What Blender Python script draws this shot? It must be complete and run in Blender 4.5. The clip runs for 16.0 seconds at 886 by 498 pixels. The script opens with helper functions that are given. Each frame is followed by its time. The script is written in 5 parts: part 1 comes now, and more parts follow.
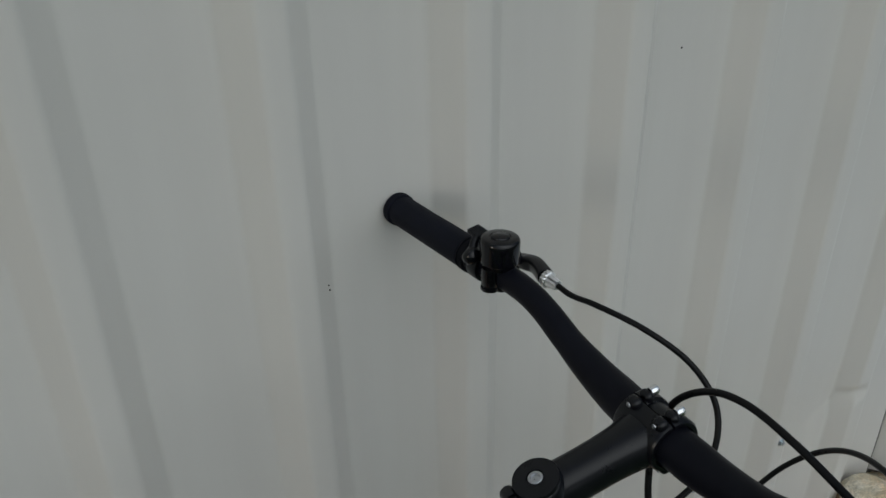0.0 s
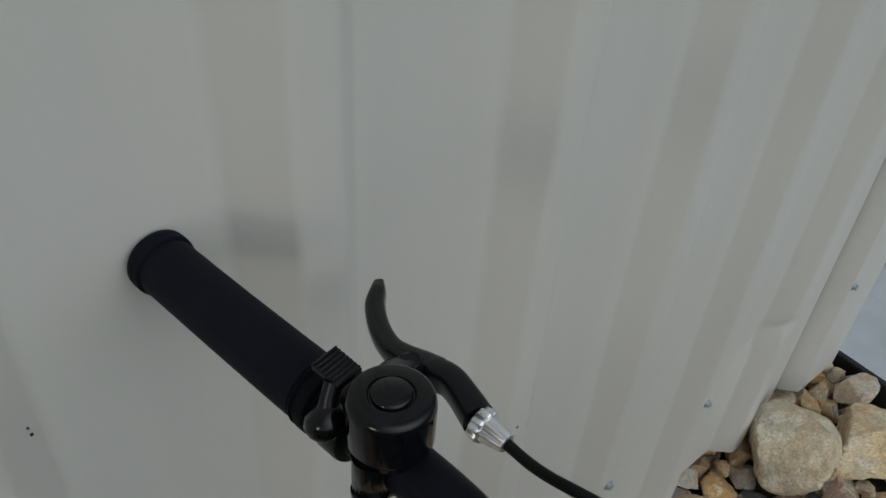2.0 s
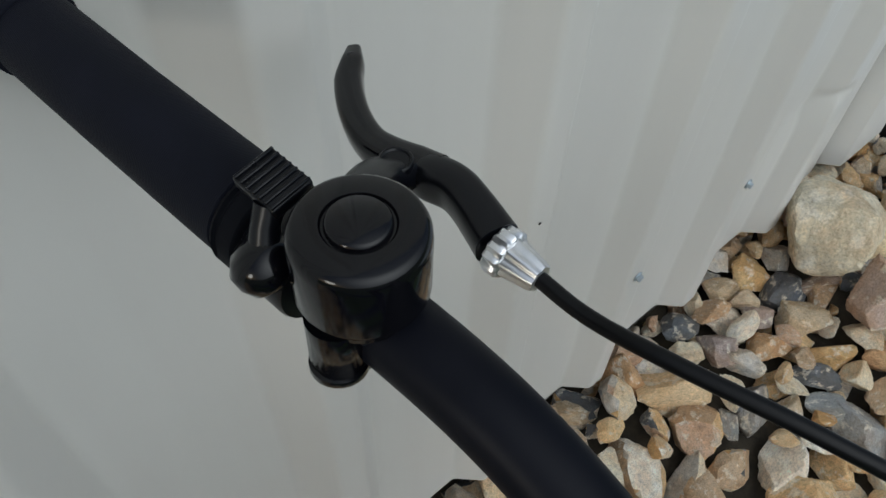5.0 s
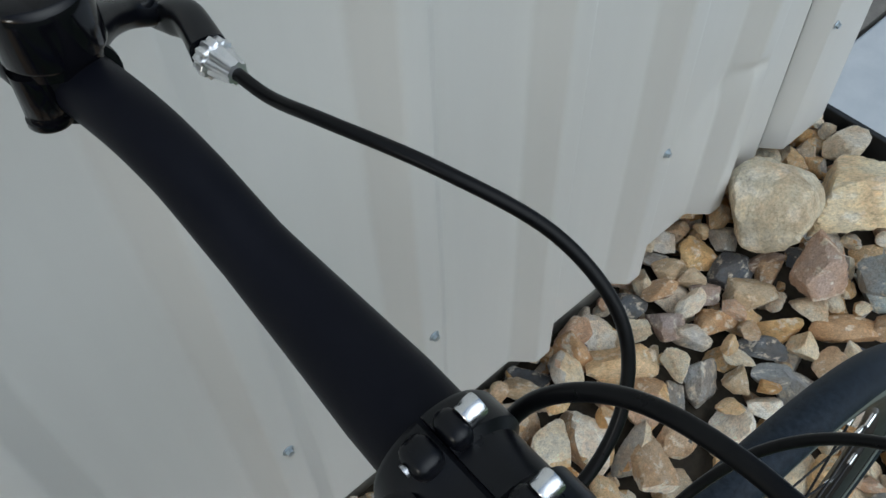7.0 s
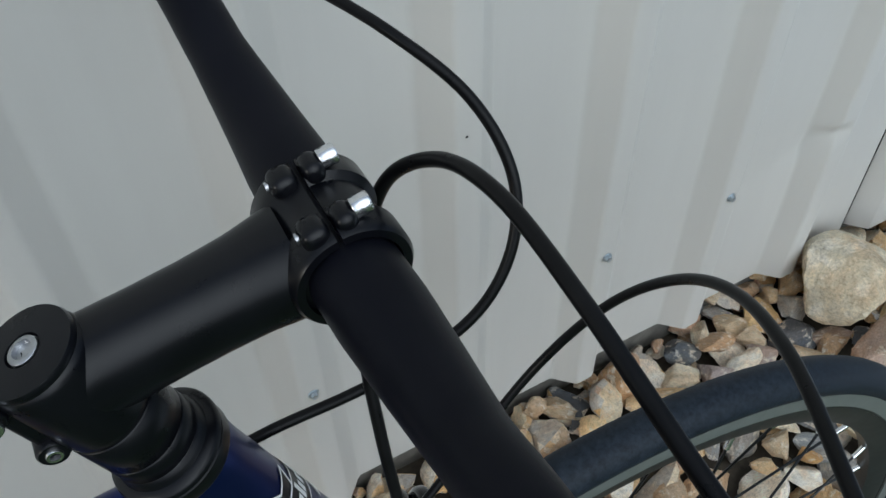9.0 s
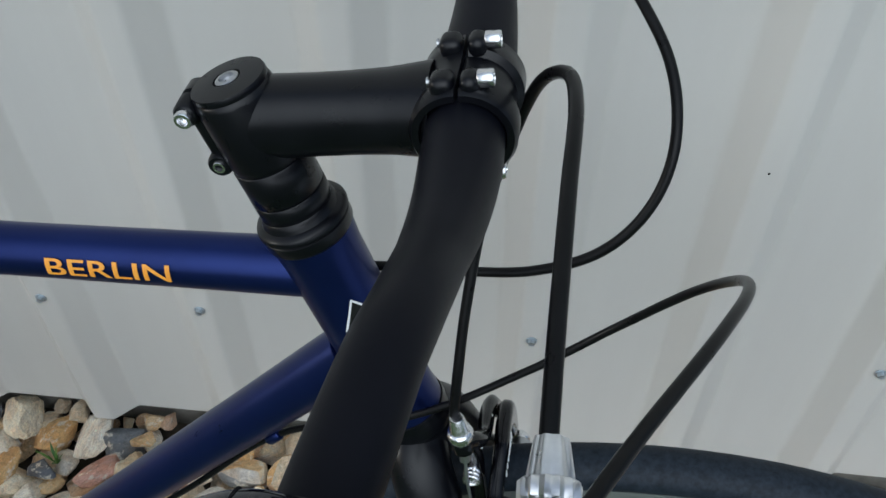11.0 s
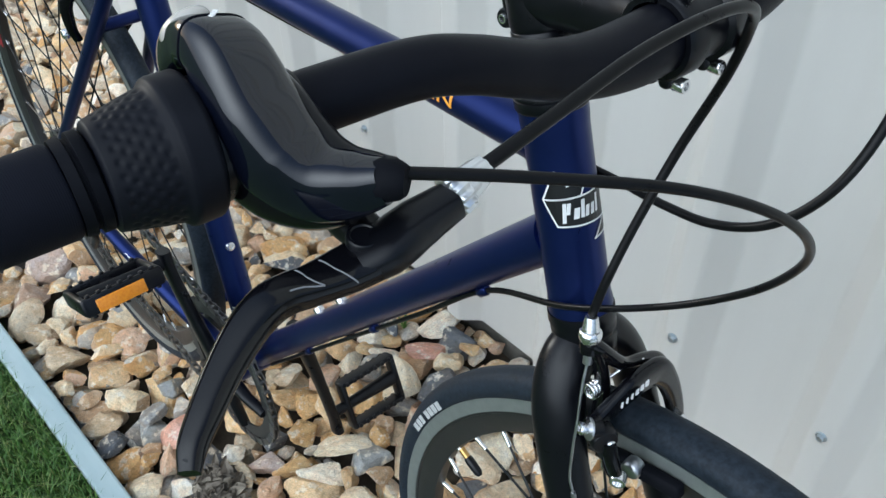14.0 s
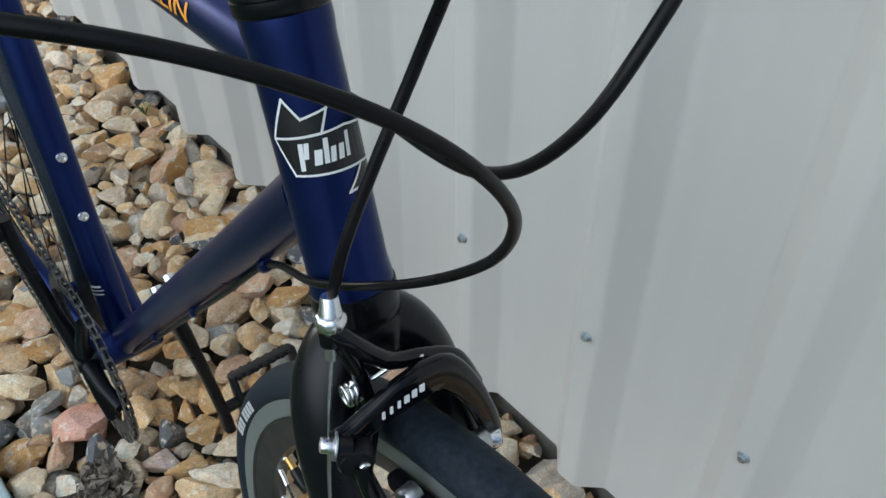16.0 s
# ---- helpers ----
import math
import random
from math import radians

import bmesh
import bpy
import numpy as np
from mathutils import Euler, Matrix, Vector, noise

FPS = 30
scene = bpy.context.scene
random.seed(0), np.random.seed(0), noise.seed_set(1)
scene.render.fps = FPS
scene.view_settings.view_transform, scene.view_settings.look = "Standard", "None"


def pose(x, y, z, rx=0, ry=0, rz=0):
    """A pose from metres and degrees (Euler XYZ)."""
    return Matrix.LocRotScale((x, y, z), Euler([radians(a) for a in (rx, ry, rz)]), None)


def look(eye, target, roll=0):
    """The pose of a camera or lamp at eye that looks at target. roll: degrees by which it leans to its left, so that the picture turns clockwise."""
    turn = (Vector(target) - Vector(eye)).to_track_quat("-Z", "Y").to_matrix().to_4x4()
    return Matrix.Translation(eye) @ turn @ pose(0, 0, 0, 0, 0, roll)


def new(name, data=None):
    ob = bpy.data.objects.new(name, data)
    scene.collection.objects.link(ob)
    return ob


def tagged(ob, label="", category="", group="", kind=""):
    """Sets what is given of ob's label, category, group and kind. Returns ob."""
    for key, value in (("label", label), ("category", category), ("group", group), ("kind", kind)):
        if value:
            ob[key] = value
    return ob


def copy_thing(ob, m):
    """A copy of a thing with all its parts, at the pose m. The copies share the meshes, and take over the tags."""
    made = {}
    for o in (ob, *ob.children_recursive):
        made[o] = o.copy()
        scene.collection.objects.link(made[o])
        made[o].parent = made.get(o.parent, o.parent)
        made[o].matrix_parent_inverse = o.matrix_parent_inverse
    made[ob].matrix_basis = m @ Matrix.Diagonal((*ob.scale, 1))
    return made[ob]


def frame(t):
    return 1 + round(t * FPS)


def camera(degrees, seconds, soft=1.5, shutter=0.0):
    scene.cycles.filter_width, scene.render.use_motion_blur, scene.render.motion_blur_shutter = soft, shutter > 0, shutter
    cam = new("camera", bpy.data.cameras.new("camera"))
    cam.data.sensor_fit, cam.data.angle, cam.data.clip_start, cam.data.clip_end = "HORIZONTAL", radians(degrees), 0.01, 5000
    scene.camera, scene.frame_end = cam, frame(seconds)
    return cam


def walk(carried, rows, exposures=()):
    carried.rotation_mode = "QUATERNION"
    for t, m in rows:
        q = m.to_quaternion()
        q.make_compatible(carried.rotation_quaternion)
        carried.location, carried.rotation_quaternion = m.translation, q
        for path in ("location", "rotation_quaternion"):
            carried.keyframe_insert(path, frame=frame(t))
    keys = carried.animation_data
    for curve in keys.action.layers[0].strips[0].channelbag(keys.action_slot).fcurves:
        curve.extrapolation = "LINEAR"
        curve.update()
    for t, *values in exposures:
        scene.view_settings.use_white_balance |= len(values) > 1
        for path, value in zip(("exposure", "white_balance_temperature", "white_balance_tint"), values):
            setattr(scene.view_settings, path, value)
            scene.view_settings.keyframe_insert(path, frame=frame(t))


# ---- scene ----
cam = camera(52.7, 16.0)
PATH = [
    (0, (-0.4102, -0.6614, 1.1264), (0.4178, 0.8262, 0.0783), -1.09),
    (0.5, (-0.3592, -0.5130, 1.1011), (0.6701, 0.7966, -0.0049), -0.57),
    (1, (-0.2812, -0.4085, 1.0649), (0.8335, 0.7777, -0.0981), 0.46),
    (1.5, (-0.2162, -0.3391, 1.0267), (0.8899, 0.7683, -0.2173), 2.89),
    (2, (-0.1901, -0.2897, 1.0035), (0.8274, 0.7828, -0.3433), 4.23),
    (2.5, (-0.1731, -0.2632, 0.9813), (0.7288, 0.7493, -0.4891), 4.77),
    (3, (-0.1601, -0.2338, 0.9510), (0.6761, 0.7021, -0.6051), 3.61),
    (3.5, (-0.1454, -0.2084, 0.9297), (0.6499, 0.6519, -0.6916), 3.61),
    (4, (-0.1377, -0.1880, 0.9154), (0.6359, 0.6238, -0.7403), 4.22),
    (4.5, (-0.1321, -0.2037, 0.9111), (0.6339, 0.5937, -0.7551), 3.62),
    (7, (-0.1177, -0.3854, 0.9128), (0.6554, 0.5290, -0.6888), -2.32),
    (7.5, (-0.1283, -0.4373, 0.9125), (0.6446, 0.5240, -0.6620), -2.37),
    (8, (-0.1382, -0.4724, 0.9109), (0.6235, 0.5451, -0.6330), -1.82),
    (8.2, (-0.1341, -0.4819, 0.9084), (0.6152, 0.5634, -0.6239), -1.69),
    (10.4, (-0.0684, -0.5744, 0.9064), (0.0869, 0.7525, -0.5816), -0.25),
    (10.5, (-0.0614, -0.5776, 0.9066), (0.0493, 0.7541, -0.5817), 0.02),
    (11, (-0.0368, -0.6050, 0.9121), (-0.1770, 0.7305, -0.5702), 0.30),
    (11.5, (-0.0282, -0.6373, 0.9116), (-0.3671, 0.6693, -0.5647), 0.38),
    (12, (-0.0102, -0.6581, 0.9158), (-0.5226, 0.6048, -0.5475), -0.12),
    (12.5, (0.0215, -0.6821, 0.9148), (-0.6505, 0.5357, -0.5228), 0.11),
    (13, (0.0608, -0.6977, 0.9245), (-0.7674, 0.4476, -0.4906), -0.39),
    (13.5, (0.1061, -0.6798, 0.9123), (-0.8828, 0.3602, -0.4807), -1.15),
    (14, (0.1422, -0.6518, 0.8965), (-0.9420, 0.3117, -0.4803), -1.37),
    (14.5, (0.1625, -0.6231, 0.8793), (-0.9560, 0.2958, -0.5006), -1.16),
    (15, (0.1835, -0.5692, 0.8482), (-0.9372, 0.3528, -0.5283), -1.01),
    (15.5, (0.1838, -0.5266, 0.8228), (-0.9310, 0.3977, -0.5572), -0.99),
    (16, (0.1730, -0.4949, 0.7934), (-0.9358, 0.4345, -0.5880), -0.77),
]
EXPOSURES = [(0, -0.82, 6230, 5), (1, -0.90, 6200, 5), (2.2, -0.82, 6270, 5), (3.5, -0.58, 6210, 5), (4.5, -0.41, 6160, 5), (7, -0.34, 5870, 4), (11, -0.14, 5870, 5), (13, 0.15, 5780, 5), (14, 0.39, 5730, 4), (15, 0.32, 5760, 4), (16, 0.03, 5840, 4)]
walk(cam, [(t, look(eye, target, roll)) for t, eye, target, roll in PATH], EXPOSURES)

# ---- world and light ----
world = bpy.data.worlds.new("sky")
world.use_nodes = True
scene.world = world
_wn = world.node_tree.nodes
_sky = _wn.new("ShaderNodeTexSky")
_sky.sky_type, _sky.sun_disc = "NISHITA", False
_sky.sun_elevation, _sky.sun_rotation = radians(9.5), radians(257.6)
_sky.air_density, _sky.dust_density = 1.0, 2.0
# a thin cloud cover, brighter over the open side that the wall faces, with the low sun glowing through
_side = _wn.new("ShaderNodeTexGradient")
_side.gradient_type = "QUADRATIC"
_side.texture_mapping.rotation = (radians(37), 0.0, radians(88))
_tone = _wn.new("ShaderNodeMix")
_tone.data_type = "RGBA"
_tone.inputs["A"].default_value, _tone.inputs["B"].default_value = (2.1, 2.6, 3.6, 1), (34.0, 34.0, 34.0, 1)
_fall = _wn.new("ShaderNodeMath")
_fall.operation = "POWER"
_fall.inputs[1].default_value = 2.0
world.node_tree.links.new(_side.outputs["Fac"], _fall.inputs[0])
world.node_tree.links.new(_fall.outputs[0], _tone.inputs["Factor"])
_cover = _wn.new("ShaderNodeMix")
_cover.data_type = "RGBA"
_cover.inputs["Factor"].default_value = 0.8
world.node_tree.links.new(_tone.outputs["Result"], _cover.inputs["B"])
world.node_tree.links.new(_sky.outputs[0], _cover.inputs["A"])
world.node_tree.links.new(_cover.outputs["Result"], _wn["Background"].inputs[0])
_wn["Background"].inputs[1].default_value = 0.12

sun = new("sun", bpy.data.lights.new("sun", "SUN"))
sun.data.energy, sun.data.angle, sun.data.color = 0.50, radians(13), (1.0, 0.95, 0.88)
sun.matrix_world = look((-4.82, -1.06, 0.83), (0, 0, 0))


# ---- materials ----
def material(name, color, rough=0.5, metal=0.0, coat=0.0, spec=0.5):
    m = bpy.data.materials.new(name)
    m.use_nodes = True
    b = m.node_tree.nodes["Principled BSDF"]
    b.inputs["Base Color"].default_value = (*color, 1)
    b.inputs["Roughness"].default_value = rough
    b.inputs["Metallic"].default_value = metal
    b.inputs["Coat Weight"].default_value = coat
    b.inputs["Coat Roughness"].default_value = 0.08
    b.inputs["Specular IOR Level"].default_value = spec
    return m


def noise_node(m, scale, detail=4.0, rough=0.55, stretch=None):
    n, l = m.node_tree.nodes, m.node_tree.links
    tex = n.new("ShaderNodeTexNoise")
    tex.inputs["Scale"].default_value = scale
    tex.inputs["Detail"].default_value = detail
    tex.inputs["Roughness"].default_value = rough
    co = n.new("ShaderNodeTexCoord")
    if stretch:
        mp = n.new("ShaderNodeMapping")
        mp.inputs["Scale"].default_value = stretch
        l.new(co.outputs["Object"], mp.inputs[0])
        l.new(mp.outputs[0], tex.inputs["Vector"])
    else:
        l.new(co.outputs["Object"], tex.inputs["Vector"])
    return tex


def ramp(m, source, stops):
    r = m.node_tree.nodes.new("ShaderNodeValToRGB")
    e = r.color_ramp.elements
    while len(e) < len(stops):
        e.new(0.5)
    for el, (p, c) in zip(e, stops):
        el.position, el.color = p, (*c, 1)
    m.node_tree.links.new(source, r.inputs[0])
    return r


def bump(m, source, strength, distance=0.001):
    b = m.node_tree.nodes.new("ShaderNodeBump")
    b.inputs["Strength"].default_value, b.inputs["Distance"].default_value = strength, distance
    m.node_tree.links.new(source, b.inputs["Height"])
    p = m.node_tree.nodes["Principled BSDF"]
    if p.inputs["Normal"].links:
        m.node_tree.links.new(p.inputs["Normal"].links[0].from_socket, b.inputs["Normal"])
    m.node_tree.links.new(b.outputs[0], p.inputs["Normal"])
    return b


def set_color(m, source):
    m.node_tree.links.new(source, m.node_tree.nodes["Principled BSDF"].inputs["Base Color"])


def set_rough(m, source, lo, hi):
    r = m.node_tree.nodes.new("ShaderNodeMapRange")
    r.inputs["To Min"].default_value, r.inputs["To Max"].default_value = lo, hi
    m.node_tree.links.new(source, r.inputs["Value"])
    m.node_tree.links.new(r.outputs[0], m.node_tree.nodes["Principled BSDF"].inputs["Roughness"])


def varied(name, lo, hi, rough, scale=60.0, metal=0.0, coat=0.0, relief=0.0, fine=900.0, spread=0.1, spec=0.5, stretch=None):
    """A surface whose colour drifts between two tones, with fine relief."""
    m = material(name, lo, rough, metal, coat, spec)
    t = noise_node(m, scale, 5, 0.6, stretch)
    set_color(m, ramp(m, t.outputs[0], [(0.3, lo), (0.7, hi)]).outputs[0])
    set_rough(m, t.outputs[0], max(0.02, rough - spread), min(1, rough + spread))
    if relief:
        bump(m, noise_node(m, fine, 3).outputs[0], relief, 0.0004)
    return m


WALL = varied("painted_steel", (0.53, 0.518, 0.49), (0.55, 0.54, 0.51), 0.38, 5.0, relief=0.02, fine=500, spread=0.01, spec=0.3, stretch=(5, 1, 0.35))
BLUE = varied("navy_paint", (0.008, 0.017, 0.092), (0.010, 0.021, 0.110), 0.29, 30, metal=0.75, relief=0.06, fine=1800, spread=0.04)
MATTE = varied("matte_black_alloy", (0.0034, 0.0038, 0.0068), (0.0052, 0.0057, 0.0092), 0.42, 50, relief=0.12, fine=2500, spread=0.05, spec=0.10)
GLOSS = varied("gloss_black_plastic", (0.002, 0.002, 0.003), (0.003, 0.003, 0.0045), 0.12, 80, spread=0.03, spec=0.32)
PIANO = varied("piano_black", (0.002, 0.0028, 0.0072), (0.003, 0.0042, 0.0095), 0.06, 80, spread=0.02, spec=0.6)
SATIN = varied("satin_black", (0.002, 0.0023, 0.0038), (0.004, 0.0044, 0.0065), 0.29, 60, relief=0.05, spread=0.06, spec=0.28)
RUBBER = varied("grip_rubber", (0.0035, 0.004, 0.006), (0.006, 0.0065, 0.009), 0.62, 40, relief=0.25, fine=3000, spec=0.06)
TYRE = varied("tyre_rubber", (0.005, 0.008, 0.013), (0.020, 0.028, 0.040), 0.55, 260, relief=0.4, fine=1500, spec=0.2)
CABLE = varied("cable_housing", (0.004, 0.004, 0.0045), (0.007, 0.007, 0.0075), 0.3, 60, spec=0.15)
CHROME = varied("bright_metal", (0.72, 0.73, 0.75), (0.85, 0.85, 0.86), 0.24, 200, metal=1.0, spread=0.07)
ALLOY = varied("pale_alloy", (0.70, 0.71, 0.73), (0.82, 0.82, 0.83), 0.30, 200, metal=0.9, spread=0.07)
STEEL = varied("dull_steel", (0.42, 0.43, 0.45), (0.55, 0.56, 0.58), 0.35, 150, metal=1.0)
TRACK = varied("brake_track", (0.19, 0.21, 0.20), (0.25, 0.27, 0.26), 0.4, 90, metal=0.5)
RIM = varied("rim_black", (0.012, 0.012, 0.013), (0.018, 0.018, 0.018), 0.4, 60)
WHITE = varied("white_print", (0.75, 0.76, 0.76), (0.8, 0.8, 0.8), 0.45, 200)
BLACKINK = material("black_print", (0.008, 0.008, 0.009), 0.35)
ORANGE = varied("orange_print", (0.75, 0.30, 0.03), (0.8, 0.36, 0.05), 0.45, 300)
REFLECT = varied("amber_reflector", (0.62, 0.19, 0.005), (0.75, 0.28, 0.01), 0.2, 300, coat=0.5, relief=0.5, fine=400)
BRASS = varied("valve_brass", (0.5, 0.3, 0.1), (0.6, 0.38, 0.14), 0.3, 200, metal=1.0)
RED = material("red_print", (0.55, 0.04, 0.06), 0.4)
ZINC = varied("zinc_screw", (0.36, 0.42, 0.47), (0.5, 0.56, 0.6), 0.4, 300, metal=0.8)
RUSTY = varied("chain_steel", (0.08, 0.08, 0.08), (0.22, 0.215, 0.21), 0.34, 200, metal=0.9)


# ---- mesh tools ----
def link(name, bm, mat, parent=None, label="", smooth=True):
    me = bpy.data.meshes.new(name)
    bm.normal_update()
    bm.to_mesh(me)
    bm.free()
    for p in me.polygons:
        p.use_smooth = smooth
    if smooth:
        me.set_sharp_from_angle(angle=radians(48))
    me.materials.append(mat)
    ob = new(name, me)
    if parent:
        ob.parent = parent
    if label:
        ob["label"] = label
    return ob


def part(name, bm, mat, parent, label="", smooth=True):
    return link(name, bm, mat, parent, label, smooth)


def sharp(ob, degrees=35):
    """Keeps hard creases hard on a smooth-shaded mesh."""
    ob.data.set_sharp_from_angle(angle=radians(degrees))
    return ob


def frames_along(pts, up=None):
    pts = [Vector(p) for p in pts]
    out, n = [], None
    for i, p in enumerate(pts):
        t = (pts[min(i + 1, len(pts) - 1)] - pts[max(i - 1, 0)]).normalized()
        if n is None:
            ref = Vector(up) if up else (Vector((0, 0, 1)) if abs(t.z) < 0.9 else Vector((1, 0, 0)))
            n = (ref - t * ref.dot(t)).normalized()
        else:
            n = (n - t * n.dot(t)).normalized()
        out.append((p, t, n, t.cross(n)))
    return out


def smooth_path(ctrl, n=8):
    c = [Vector(p) for p in ctrl]
    c = [2 * c[0] - c[1], *c, 2 * c[-1] - c[-2]]
    out = []
    for i in range(1, len(c) - 2):
        p0, p1, p2, p3 = c[i - 1 : i + 3]
        for k in range(n):
            t = k / n
            out.append(0.5 * (2 * p1 + (p2 - p0) * t + (2 * p0 - 5 * p1 + 4 * p2 - p3) * t * t + (3 * p1 - p0 - 3 * p2 + p3) * t**3))
    out.append(c[-2])
    return out


def spread_over(values, count):
    """Values at even steps, stretched to a count by straight lines."""
    k = np.linspace(0, len(values) - 1, count)
    return [float(v) for v in np.interp(k, range(len(values)), values)]


def sweep(pts, radii, sides=16, bm=None, up=None, flat=None, power=2.0):
    """A closed tube along points. radii: one, or one for each point; flat: the ratio of the second half axis to the first."""
    bm = bm or bmesh.new()
    if isinstance(radii, (int, float)):
        radii = [radii] * len(pts)
    flat = flat if isinstance(flat, (list, tuple)) else [flat or 1.0] * len(pts)
    rings = []
    for (p, t, n, b), r, fl in zip(frames_along(pts, up), radii, flat):
        ring = []
        for k in range(sides):
            a = 2 * math.pi * k / sides
            c, s = math.cos(a), math.sin(a)
            c = math.copysign(abs(c) ** (2 / power), c)
            s = math.copysign(abs(s) ** (2 / power), s)
            ring.append(bm.verts.new(p + n * (c * r) + b * (s * r * fl)))
        rings.append(ring)
    for r0, r1 in zip(rings, rings[1:]):
        for k in range(sides):
            bm.faces.new((r0[k], r0[(k + 1) % sides], r1[(k + 1) % sides], r1[k]))
    bm.faces.new(rings[0][::-1])
    bm.faces.new(rings[-1])
    return bm


def lathe(profile, origin, axis, sides=24, bm=None, lobes=0, depth=0.0):
    """Turns (radius, height) pairs about an axis from origin. lobes and depth flute the round."""
    bm = bm or bmesh.new()
    o, z = Vector(origin), Vector(axis).normalized()
    ref = Vector((0, 0, 1)) if abs(z.z) < 0.9 else Vector((1, 0, 0))
    x = (ref - z * ref.dot(z)).normalized()
    y = z.cross(x)
    rings = []
    for r, h in profile:
        ring = []
        for k in range(sides):
            a = 2 * math.pi * k / sides
            rr = r * (1 - depth * (0.5 + 0.5 * math.cos(lobes * a))) if lobes else r
            ring.append(bm.verts.new(o + z * h + (x * math.cos(a) + y * math.sin(a)) * rr))
        rings.append(ring)
    for r0, r1 in zip(rings, rings[1:]):
        for k in range(sides):
            bm.faces.new((r0[k], r0[(k + 1) % sides], r1[(k + 1) % sides], r1[k]))
    if profile[0][0] > 1e-5:
        bm.faces.new(rings[0][::-1])
    if profile[-1][0] > 1e-5:
        bm.faces.new(rings[-1])
    bmesh.ops.remove_doubles(bm, verts=bm.verts, dist=1e-7)
    bmesh.ops.recalc_face_normals(bm, faces=bm.faces)
    return bm


def ring_solid(section, center, axis, sides=96, bm=None):
    """A closed ring: a section of (radius, height) pairs turned about an axis."""
    bm = bm or bmesh.new()
    o, z = Vector(center), Vector(axis).normalized()
    ref = Vector((0, 0, 1)) if abs(z.z) < 0.9 else Vector((1, 0, 0))
    x = (ref - z * ref.dot(z)).normalized()
    y = z.cross(x)
    rings = [[bm.verts.new(o + z * h + (x * math.cos(2 * math.pi * k / sides) + y * math.sin(2 * math.pi * k / sides)) * r) for k in range(sides)] for r, h in section]
    for i in range(len(rings)):
        r0, r1 = rings[i], rings[(i + 1) % len(rings)]
        for k in range(sides):
            bm.faces.new((r0[k], r0[(k + 1) % sides], r1[(k + 1) % sides], r1[k]))
    bmesh.ops.recalc_face_normals(bm, faces=bm.faces)
    return bm


def block(size, m, bevel=0.001, bm=None, segments=2):
    """A box of that size at the pose m, with rounded edges."""
    bm = bm or bmesh.new()
    made = bmesh.ops.create_cube(bm, size=1, matrix=m @ Matrix.Diagonal((*size, 1)))
    if bevel:
        edges = list({e for v in made["verts"] for e in v.link_edges})
        bmesh.ops.bevel(bm, geom=edges, offset=bevel, segments=segments, affect="EDGES", profile=0.5)
    return bm


def facing(origin, z, x=None):
    """A pose at origin whose z axis points along z."""
    z = Vector(z).normalized()
    x = Vector(x) if x else (Vector((0, 0, 1)) if abs(z.z) < 0.9 else Vector((1, 0, 0)))
    x = (x - z * x.dot(z)).normalized()
    y = z.cross(x)
    return Matrix.Translation(Vector(origin)) @ Matrix((x, y, z)).transposed().to_4x4()


def empty(name, m=None, **tags):
    ob = new(name)
    ob.empty_display_size = 0.05
    if m:
        ob.matrix_world = m
    return tagged(ob, **tags)


# ---- the wall: ribbed steel sheet, screws on the ribs ----
PITCH, CREST, FOOT, DEEP = 0.1905, 0.0135, 0.0400, 0.027
WALL_BOTTOM, WALL_TOP = -0.168, 2.3
WALL_END = 0.8985


